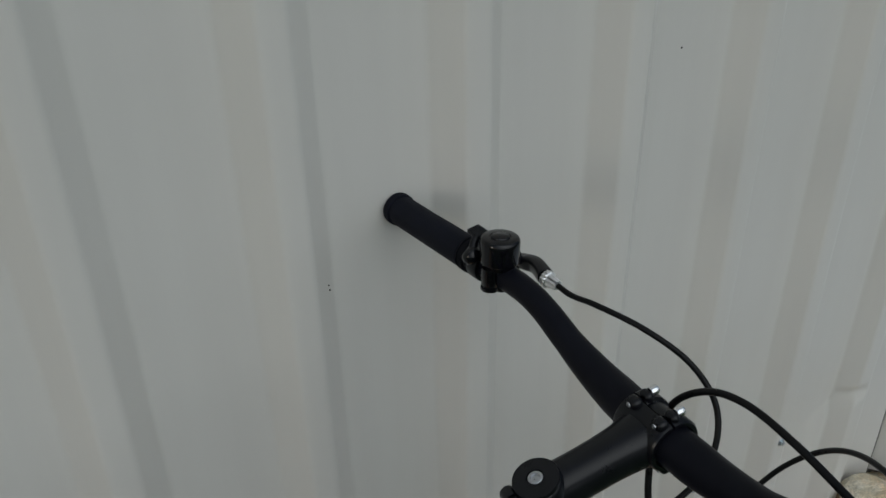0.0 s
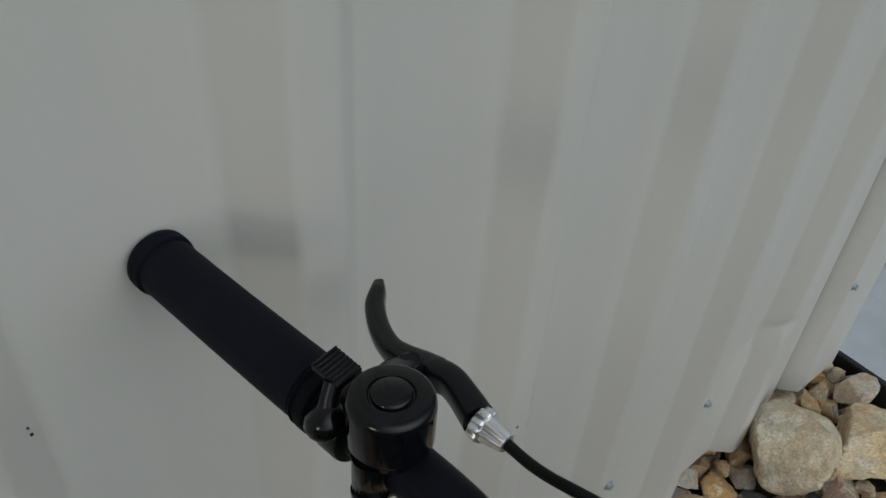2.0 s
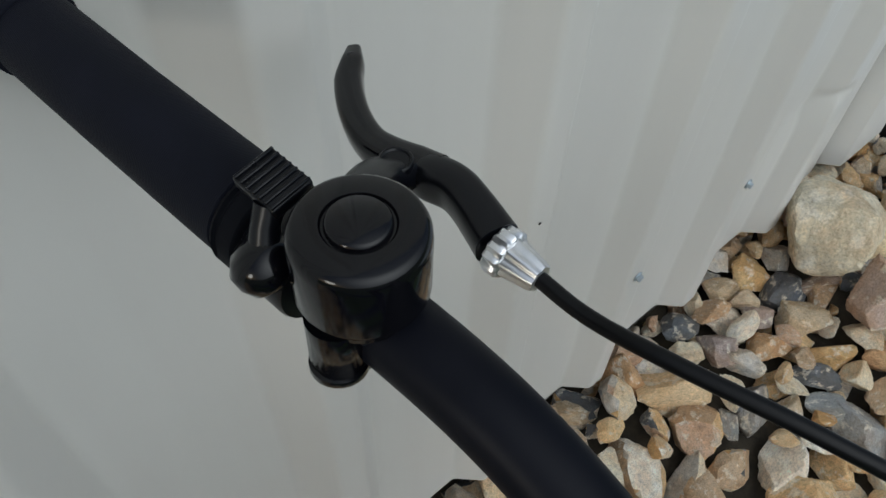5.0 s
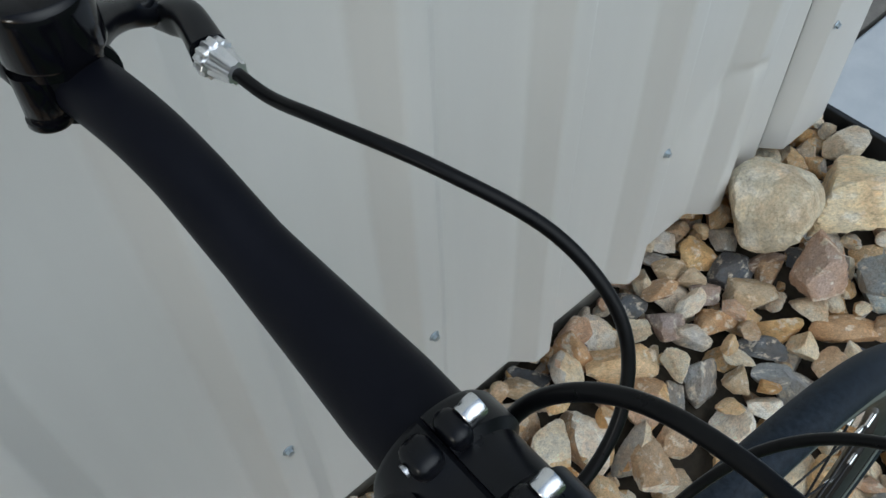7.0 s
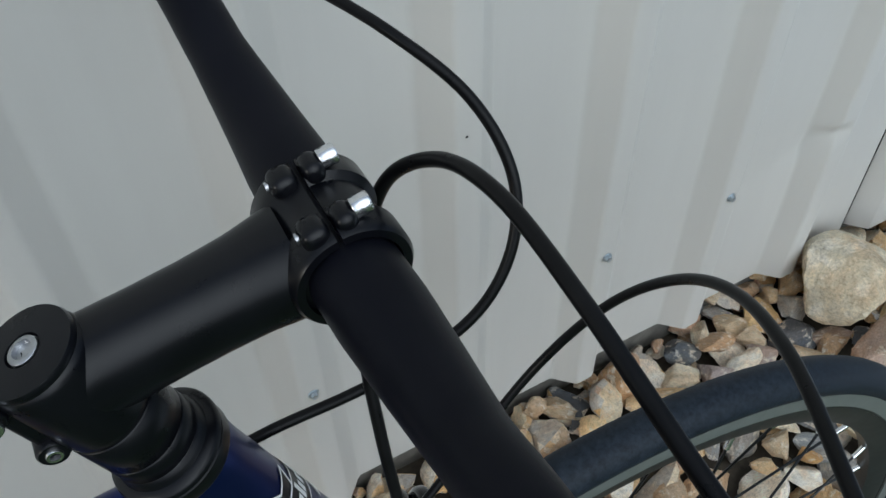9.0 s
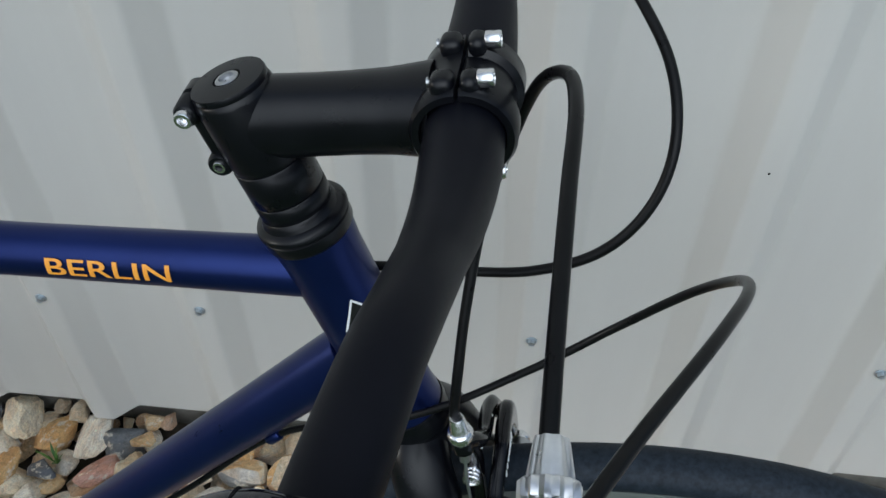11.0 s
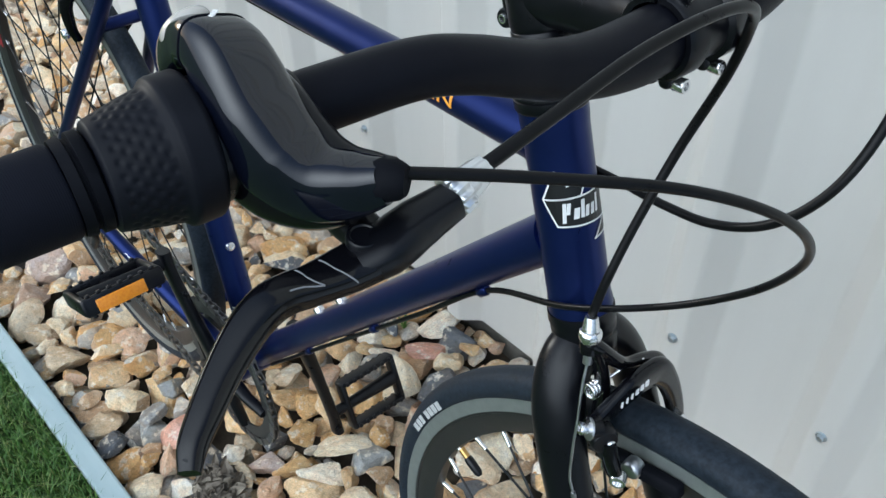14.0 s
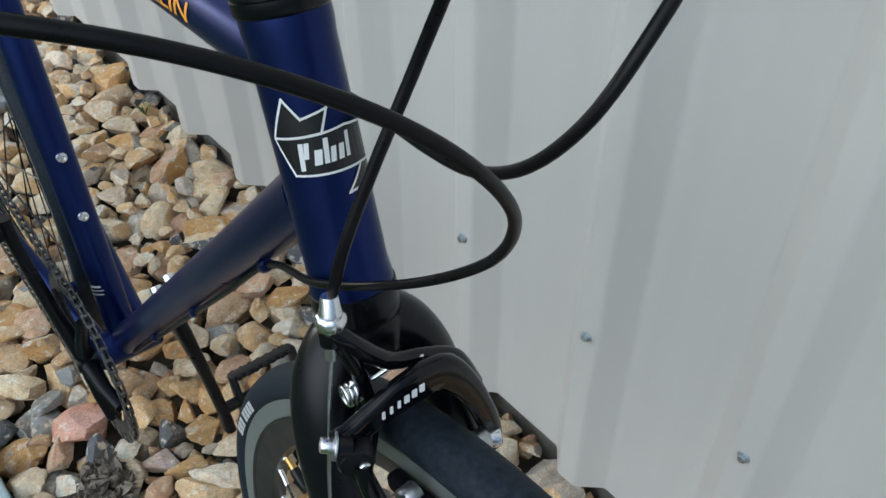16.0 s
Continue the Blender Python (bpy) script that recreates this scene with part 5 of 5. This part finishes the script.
# ---- stones of the gravel bed, kept for last ----
def stone_material(name, island, tone=None):
    m = material(name, (0.4, 0.3, 0.2), 0.7, spec=0.45)
    n, l = m.node_tree.nodes, m.node_tree.links
    pick = n.new("ShaderNodeNewGeometry").outputs["Random Per Island"] if island else n.new("ShaderNodeObjectInfo").outputs["Random"]
    tones = [(0.0, (0.64, 0.47, 0.28)), (0.11, (0.78, 0.70, 0.55)), (0.21, (0.60, 0.38, 0.17)), (0.31, (0.72, 0.60, 0.42)), (0.41, (0.53, 0.39, 0.26)), (0.47, (0.54, 0.50, 0.45)), (0.54, (0.69, 0.50, 0.28)), (0.65, (0.33, 0.33, 0.33)), (0.70, (0.82, 0.77, 0.68)), (0.80, (0.11, 0.12, 0.14)), (0.835, (0.60, 0.42, 0.30)), (0.89, (0.62, 0.53, 0.40)), (0.96, (0.50, 0.34, 0.21)), (1.0, (0.50, 0.54, 0.55))]
    base = ramp(m, pick, tones)
    base.color_ramp.interpolation = "CONSTANT"
    if tone:
        for el in base.color_ramp.elements:
            el.color = (*tone, 1)
    shift = n.new("ShaderNodeVectorMath")
    shift.operation = "SCALE"
    shift.inputs[0].default_value = (37, 19, 53)
    l.new(pick, shift.inputs["Scale"])
    co = n.new("ShaderNodeTexCoord")
    add = n.new("ShaderNodeVectorMath")
    l.new(co.outputs["Object"], add.inputs[0])
    l.new(shift.outputs[0], add.inputs[1])

    def tex(scale, detail, rough=0.6):
        t = n.new("ShaderNodeTexNoise")
        t.inputs["Scale"].default_value, t.inputs["Detail"].default_value, t.inputs["Roughness"].default_value = scale, detail, rough
        l.new(add.outputs[0], t.inputs["Vector"])
        return t

    k = 1.0 if island else 0.03
    big, mid, fine = tex(30 * k, 5), tex(110 * k, 7, 0.72), tex(500 * k, 4, 0.7)
    stain = ramp(m, big.outputs[0], [(0.40, (1, 1, 1)), (0.50, (1.0, 0.88, 0.70)), (0.58, (0.92, 0.66, 0.40)), (0.70, (0.52, 0.38, 0.26))])
    mul = n.new("ShaderNodeMix")
    mul.data_type, mul.blend_type = "RGBA", "MULTIPLY"
    mul.inputs["Factor"].default_value = 0.48
    quartz = tex(62 * k, 6, 0.62)
    pale = ramp(m, quartz.outputs[0], [(0.55, (0, 0, 0)), (0.62, (0.75, 0.75, 0.75))])
    white = n.new("ShaderNodeMix")
    white.data_type = "RGBA"
    white.inputs["B"].default_value = (0.74, 0.70, 0.61, 1)
    l.new(pale.outputs[0], white.inputs["Factor"])
    l.new(base.outputs[0], white.inputs["A"])
    l.new(white.outputs["Result"], mul.inputs["A"])
    l.new(stain.outputs[0], mul.inputs["B"])
    vein = ramp(m, mid.outputs[0], [(0.26, (0.50, 0.47, 0.43)), (0.43, (1.0, 1.0, 1.0)), (0.56, (1.12, 1.12, 1.12)), (0.72, (1.5, 1.46, 1.4))])
    mul2 = n.new("ShaderNodeMix")
    mul2.data_type, mul2.blend_type = "RGBA", "MULTIPLY"
    mul2.inputs["Factor"].default_value = 0.95
    l.new(mul.outputs["Result"], mul2.inputs["A"])
    l.new(vein.outputs[0], mul2.inputs["B"])
    grit = ramp(m, fine.outputs[0], [(0.30, (0.68, 0.66, 0.62)), (0.5, (1.06, 1.06, 1.06)), (0.70, (1.3, 1.28, 1.26))])
    mul3 = n.new("ShaderNodeMix")
    mul3.data_type, mul3.blend_type = "RGBA", "MULTIPLY"
    mul3.inputs["Factor"].default_value = 1.0
    l.new(mul2.outputs["Result"], mul3.inputs["A"])
    l.new(grit.outputs[0], mul3.inputs["B"])
    set_color(m, mul3.outputs["Result"])
    set_rough(m, mid.outputs[0], 0.38, 0.9)
    bump(m, mid.outputs[0], 1.0, 0.007)
    bump(m, fine.outputs[0], 0.7, 0.0015)
    return m


STONE, STONES = stone_material("stone", False), stone_material("stones", True)
TONES = [stone_material("stone", False, t) for t in ((0.55, 0.50, 0.39), (0.72, 0.62, 0.43), (0.60, 0.53, 0.42), (0.42, 0.31, 0.25), (0.30, 0.33, 0.35))]


def stone_shape(seed, cuts, level, least=0.46, most=0.84):
    """A broken stone of half size one: a ball cut by random planes, its edges worn and its faces uneven."""
    r = random.Random(seed)
    planes = []
    for _ in range(cuts):
        d = Vector((r.gauss(0, 1), r.gauss(0, 1), r.gauss(0, 1))).normalized()
        planes.append((d, r.uniform(least, most)))
    sharpness = r.uniform(50, 130)
    off = Vector((seed * 3.1, seed * 1.7, 0))
    bm = bmesh.new()
    bmesh.ops.create_icosphere(bm, subdivisions=level, radius=1)
    for v in bm.verts:
        d = v.co.normalized()
        total = 1.12 ** -sharpness
        for n, h in planes:
            c = d.dot(n)
            if c > 0.05:
                total += (h / c) ** -sharpness
        rad = total ** (-1 / sharpness)
        rad *= 1 + 0.05 * noise.noise(d * 1.9 + off) + 0.045 * noise.noise(d * 4.3 + off) + 0.03 * noise.noise(d * 9.0 + off)
        v.co = d * rad
    for axis in range(3):
        top = max(abs(v.co[axis]) for v in bm.verts)
        for v in bm.verts:
            v.co[axis] /= top
    me = bpy.data.meshes.new("stone")
    bm.to_mesh(me)
    bm.free()
    for p in me.polygons:
        p.use_smooth = True
    me.set_sharp_from_angle(angle=radians(22))
    me.materials.append(STONE)
    return me


SHAPES = [stone_shape(11 + k, 7 + (k * 5) % 6, 4) for k in range(26)]
PLAIN = [stone_shape(11 + k, 7 + (k * 5) % 6, 3) for k in range(26)]
rng = random.Random(7)
CELL, X0, X1, Y0, Y1 = 0.005, -2.75, 1.085, -0.523, 0.040
gx, gy = np.meshgrid(np.arange(X0, X1, CELL), np.arange(Y0, Y1, CELL), indexing="ij")
level = np.vectorize(bed_height)(gx, gy) - 0.03


def settle(x, y, a, b, c, yaw):
    """The height at which a stone of those half axes comes to rest, and the cells under it."""
    r = max(a, b)
    i0, i1 = max(0, int((x - r - X0) / CELL)), min(gx.shape[0], int((x + r - X0) / CELL) + 1)
    j0, j1 = max(0, int((y - r - Y0) / CELL)), min(gx.shape[1], int((y + r - Y0) / CELL) + 1)
    dx, dy = gx[i0:i1, j0:j1] - x, gy[i0:i1, j0:j1] - y
    u, v = dx * math.cos(yaw) + dy * math.sin(yaw), -dx * math.sin(yaw) + dy * math.cos(yaw)
    rho = (u / a) ** 2 + (v / b) ** 2
    inside = rho < 1
    h = np.sqrt(np.clip(1 - rho, 0, 1)) * c
    if not inside.any():
        return None
    need = (level[i0:i1, j0:j1] + h)[inside]
    return float(np.percentile(need, 62)), (slice(i0, i1), slice(j0, j1)), inside, h


placed = []


def lay(x, y, a, b, c, yaw):
    got = settle(x, y, a, b, c, yaw)
    if not got:
        return
    z, where, inside, h = got
    cells = level[where]
    cells[inside] = np.maximum(cells[inside], z + h[inside] * 0.9)
    placed.append((x, y, z, a, b, c, yaw))


# the few large stones by the wall's corner first
BIG = ((0.820, -0.060, -0.148, 0.075, 0.070, 0.074, 0.3), (0.935, -0.125, -0.170, 0.088, 0.056, 0.058, -0.9), (1.03, -0.05, -0.178, 0.050, 0.038, 0.036, -0.6), (0.80, -0.165, -0.178, 0.064, 0.044, 0.038, 0.2), (0.86, -0.25, -0.192, 0.050, 0.042, 0.036, 1.1))
for x, y, z, a, b, c, yaw in BIG:
    _, where, inside, h = settle(x, y, a, b, c, yaw)
    inside = inside & (h > 0.75 * c)
    level[where][inside] = np.maximum(level[where][inside], z + h[inside] * 0.9)
    placed.append((x, y, z, a, b, c, yaw))
TONE = {k: stone_material("stone", False, c) for k, c in (("cream", (0.68, 0.60, 0.46)), ("ochre", (0.60, 0.41, 0.20)), ("tan", (0.52, 0.41, 0.28)), ("brown", (0.40, 0.30, 0.24)), ("grey", (0.30, 0.31, 0.31)), ("pale_grey", (0.50, 0.48, 0.45)), ("slate", (0.13, 0.14, 0.155)), ("rust", (0.52, 0.33, 0.18)), ("pink", (0.60, 0.35, 0.28)), ("mauve", (0.42, 0.34, 0.31)), ("white", (0.80, 0.76, 0.67)), ("blue", (0.46, 0.53, 0.57)))}
chosen = {}


def rock(x, y, a, b, c, yaw, tone):
    """One of the stones that stand out: laid before the rest, so that they gather round it."""
    z = bed_height(x, y) + 0.012
    _, where, inside, h = settle(x, y, a, b, c, yaw)
    inside = inside & (h > 0.5 * c)
    level[where][inside] = np.maximum(level[where][inside], z + h[inside] * 0.95 + 0.01)
    chosen[len(placed)] = TONE[tone]
    placed.append((x, y, z, a, b, c, yaw))


rock(0.762, -0.026, 0.027, 0.041, 0.020, -0.65, "pale_grey")
rock(0.706, -0.017, 0.039, 0.035, 0.025, -0.65, "ochre")
rock(0.655, -0.002, 0.030, 0.025, 0.018, -0.65, "tan")
rock(0.607, 0.001, 0.017, 0.028, 0.014, -0.65, "cream")
rock(0.713, -0.119, 0.042, 0.034, 0.025, -0.66, "tan")
rock(0.768, -0.093, 0.043, 0.014, 0.014, -0.65, "brown")
rock(0.664, -0.071, 0.024, 0.025, 0.018, -0.66, "mauve")
rock(0.631, -0.112, 0.038, 0.030, 0.022, -0.66, "rust")
rock(0.577, -0.070, 0.027, 0.039, 0.019, -0.66, "mauve")
rock(0.655, -0.186, 0.044, 0.024, 0.017, -0.66, "slate")
rock(0.709, -0.182, 0.038, 0.024, 0.018, -0.66, "ochre")
rock(0.884, -0.237, 0.040, 0.039, 0.028, -0.66, "blue")
rock(0.782, -0.253, 0.063, 0.028, 0.020, -0.66, "rust")
rock(0.560, -0.006, 0.031, 0.024, 0.017, -0.65, "slate")
rock(0.529, -0.042, 0.032, 0.021, 0.015, -0.66, "cream")
rock(0.438, -0.017, 0.036, 0.040, 0.026, -0.66, "rust")
rock(0.343, 0.001, 0.035, 0.019, 0.014, -0.66, "tan")
rock(0.634, -0.223, 0.040, 0.023, 0.016, -0.67, "grey")
rock(0.587, -0.194, 0.026, 0.025, 0.018, -0.67, "tan")
rock(-0.740, -0.398, 0.055, 0.037, 0.026, 0.78, "pink")
rock(-0.638, -0.320, 0.023, 0.027, 0.016, 0.74, "slate")
rock(-0.787, -0.445, 0.028, 0.025, 0.018, 0.79, "grey")
rock(-0.521, -0.306, 0.043, 0.025, 0.018, 0.74, "white")
rock(-0.539, -0.257, 0.052, 0.018, 0.014, 0.73, "cream")
rock(-0.887, -0.437, 0.034, 0.025, 0.018, 0.77, "tan")
rock(-0.605, -0.285, 0.023, 0.031, 0.016, 0.73, "ochre")
rock(-0.571, -0.328, 0.031, 0.018, 0.014, 0.74, "ochre")
rock(-0.663, -0.377, 0.018, 0.023, 0.014, 0.77, "white")
rock(-0.715, -0.500, 0.031, 0.030, 0.022, 0.80, "cream")
rock(-0.611, -0.353, 0.040, 0.017, 0.014, 0.75, "mauve")
rock(-0.492, -0.239, 0.034, 0.032, 0.023, 0.74, "grey")
rock(-1.032, -0.479, 0.044, 0.035, 0.025, 0.71, "tan")
rock(-1.218, -0.460, 0.043, 0.035, 0.025, 0.67, "brown")
rock(-1.392, -0.424, 0.032, 0.046, 0.023, 0.67, "pink")
rock(-1.267, -0.398, 0.050, 0.043, 0.031, 0.65, "mauve")
rock(-1.116, -0.481, 0.035, 0.027, 0.019, 0.68, "tan")
rock(-0.868, -0.497, 0.039, 0.026, 0.019, 0.76, "tan")
rock(-0.840, -0.383, 0.029, 0.022, 0.016, 0.78, "grey")
rock(-0.565, -0.067, 0.036, 0.017, 0.014, 0.75, "pink")
rock(-0.549, -0.016, 0.040, 0.030, 0.021, 0.76, "slate")
rock(-0.647, -0.105, 0.028, 0.017, 0.014, 0.70, "white")
for k in range(4300):
    size = rng.choice((0.016, 0.020, 0.023, 0.026, 0.029, 0.032, 0.037)) * rng.uniform(0.88, 1.12) if k > 700 else rng.uniform(0.025, 0.041)
    near_end = k % 7 == 0
    size *= 1.22 if near_end else 1.0
    a, b, c = size * rng.uniform(1.0, 1.35), size * rng.uniform(0.72, 1.0), size * rng.uniform(0.55, 0.85)
    best = None
    for _ in range(8):
        x, y, yaw = rng.uniform(0.2, X1 - 0.03) if near_end else rng.uniform(X0 + 0.02, 0.24), rng.uniform(Y0 + 0.6 * b, Y1 - b), rng.uniform(0, math.pi)
        got = settle(x, y, a, b, c, yaw)
        if got and (best is None or got[0] - bed_height(x, y) < best[0]):
            best = (got[0] - bed_height(x, y), x, y, yaw)
    if best and best[0] < 0.022:
        lay(best[1], best[2], a, b, c, best[3])


# more round the wall's corner
for k in range(420):
    size = rng.uniform(0.016, 0.032)
    a, b, c = size * rng.uniform(1.0, 1.35), size * rng.uniform(0.72, 1.0), size * rng.uniform(0.55, 0.85)
    best = None
    for _ in range(20):
        x, y, yaw = rng.uniform(0.6, X1 - 0.02), rng.uniform(Y0 + b, Y1 + 0.03 - b), rng.uniform(0, math.pi)
        got = settle(x, y, a, b, c, yaw)
        if got and (best is None or got[0] - bed_height(x, y) < best[0]):
            best = (got[0] - bed_height(x, y), x, y, yaw)
    if best and best[0] < 0.03:
        lay(best[1], best[2], a, b, c, best[3])
# small chips in the gaps
for k in range(3000):
    size = rng.uniform(0.010, 0.017)
    a, b, c = size * rng.uniform(1.0, 1.4), size * rng.uniform(0.75, 1.0), size * rng.uniform(0.6, 0.9)
    best = None
    for _ in range(14):
        x, y, yaw = rng.uniform(-1.4, X1 - 0.02), rng.uniform(Y0 + 0.4 * b, Y1 - b), rng.uniform(0, math.pi)
        got = settle(x, y, a, b, c, yaw)
        if got and (best is None or got[0] - bed_height(x, y) < best[0]):
            best = (got[0] - bed_height(x, y), x, y, yaw)
    if best and best[0] < 0.005:
        lay(best[1], best[2], a, b, c, best[3])


def nearness(p):
    x = p[0]
    return min(abs(x + 0.62) - 0.35, abs(x - 0.62) - 0.32) - 3.0 * (p[2] - bed_height(p[0], p[1]))


order = sorted(range(len(placed)), key=lambda i: nearness(placed[i]))
singles = set(order[:300])
rest = bmesh.new()
for i, (x, y, z, a, b, c, yaw) in enumerate(placed):
    m = pose(x, y, z, rng.uniform(-16, 16), rng.uniform(-16, 16), math.degrees(yaw)) @ Matrix.Diagonal((a, b, c, 1)) @ pose(0, 0, 0, 0, 0, 0)
    flip = pose(0, 0, 0, rng.choice((0, 180)), rng.choice((0, 180)), rng.choice((0, 90, 180, 270)))
    kind = rng.randrange(len(SHAPES))
    me = (SHAPES if i in singles else PLAIN)[kind]
    if i < len(BIG) or i in chosen:
        me = stone_shape(77, 22, 4, 0.84, 0.98) if i == 0 else SHAPES[kind].copy()
        me.materials[0] = TONES[i] if i < len(BIG) else chosen[i]
    if i in singles or i < len(BIG) or i in chosen:
        ob = new("stone", me)
        ob.parent = gravel_bed
        ob.matrix_basis = m @ flip
    else:
        tmp = me.copy()
        tmp.transform(m @ flip)
        rest.from_mesh(tmp)
        bpy.data.meshes.remove(tmp)
heap = link("stones", rest, STONES, gravel_bed)
heap.data.set_sharp_from_angle(angle=radians(24))
tagged(heap, "loose mixed stones", kind="stuff")


# ---- grass by the kerb ----
BLADE = material("grass_blade", (0.05, 0.10, 0.02), 0.55)
_gi = BLADE.node_tree.nodes.new("ShaderNodeNewGeometry")
set_color(BLADE, ramp(BLADE, _gi.outputs["Random Per Island"], [(0.0, (0.03, 0.09, 0.012)), (0.55, (0.07, 0.16, 0.022)), (0.88, (0.13, 0.21, 0.04)), (1.0, (0.22, 0.23, 0.08))]).outputs[0])
verts, faces = [], []
for _ in range(30000):
    x, y = rng.uniform(-1.9, -0.15), -0.564 - abs(rng.gauss(0, 0.17))
    h, w, a, lean = rng.uniform(0.018, 0.046), rng.uniform(0.0007, 0.0013), rng.uniform(0, 6.283), rng.uniform(0.1, 0.9)
    dx, dy, px, py = math.cos(a) * lean * h, math.sin(a) * lean * h, -math.sin(a) * w, math.cos(a) * w
    z, n = LAWN_Z - 0.004, len(verts)
    verts += [(x - px, y - py, z), (x + px, y + py, z), (x + px * 0.8 + dx * 0.3, y + py * 0.8 + dy * 0.3, z + h * 0.55), (x - px * 0.8 + dx * 0.3, y - py * 0.8 + dy * 0.3, z + h * 0.55), (x + dx, y + dy, z + h * (1 - 0.25 * lean))]
    faces += [(n, n + 1, n + 2, n + 3), (n + 3, n + 2, n + 4)]
gm = bpy.data.meshes.new("grass")
gm.from_pydata(verts, [], faces)
gm.materials.append(BLADE)
tagged(new("grass", gm), "short green lawn grass beside the edging", "grass", kind="stuff")


# ---- a clump of dead leaves and two sprouts among the stones ----
LITTER = (-0.615, -0.425, -0.260)
WEEDS = ((-0.621, -0.063, -0.192), (-1.279, -0.016, -0.198))
DEAD = material("dead_leaf", (0.07, 0.06, 0.05), 0.85)
_di = DEAD.node_tree.nodes.new("ShaderNodeNewGeometry")
set_color(DEAD, ramp(DEAD, _di.outputs["Random Per Island"], [(0.0, (0.06, 0.052, 0.044)), (0.5, (0.14, 0.118, 0.092)), (1.0, (0.27, 0.235, 0.185))]).outputs[0])


def litter(x, y, z, reach, count):
    bm = bmesh.new()
    for _ in range(count):
        a, r = rng.uniform(0, 6.283), reach * math.sqrt(rng.random())
        m = pose(x + r * math.cos(a), y + 0.6 * r * math.sin(a), z + rng.uniform(0, 0.014) * (1 - r / reach), rng.uniform(-45, 45), rng.uniform(-45, 45), rng.uniform(0, 360))
        w, h = rng.uniform(0.004, 0.009), rng.uniform(0.008, 0.018)
        rows = [[m @ Vector((u * w * math.sin(math.pi * (0.12 + 0.8 * v)), (v - 0.5) * 2 * h, 0.004 * u * u + 0.003 * math.sin(5 * v))) for u in (-1, 0, 1)] for v in (0, 0.33, 0.66, 1)]
        vs = [[bm.verts.new(p) for p in row] for row in rows]
        for r0, r1 in zip(vs, vs[1:]):
            for j in range(2):
                bm.faces.new((r0[j], r0[j + 1], r1[j + 1], r1[j]))
    return bm


tagged(link("leaf_litter", litter(*LITTER, 0.052, 90), DEAD, smooth=False), "clump of dark dead leaves lying on the stones", "leaf litter", kind="stuff")


def sprout(x, y, z):
    bm = bmesh.new()
    for _ in range(12):
        a, h, lean, w = rng.uniform(0, 6.283), rng.uniform(0.014, 0.030), rng.uniform(0.3, 0.9), rng.uniform(0.0012, 0.0026)
        dx, dy, px, py = math.cos(a) * lean * h, math.sin(a) * lean * h, -math.sin(a) * w, math.cos(a) * w
        v = [bm.verts.new(p) for p in ((x, y, z), (x + px + dx * 0.5, y + py + dy * 0.5, z + h * 0.7), (x + dx, y + dy, z + h), (x - px + dx * 0.5, y - py + dy * 0.5, z + h * 0.7))]
        bm.faces.new(v)
    return tagged(link("weed", bm, BLADE, smooth=False), "small green weed sprouting between the stones", "weed", "weeds")


for place in WEEDS:
    sprout(*place)
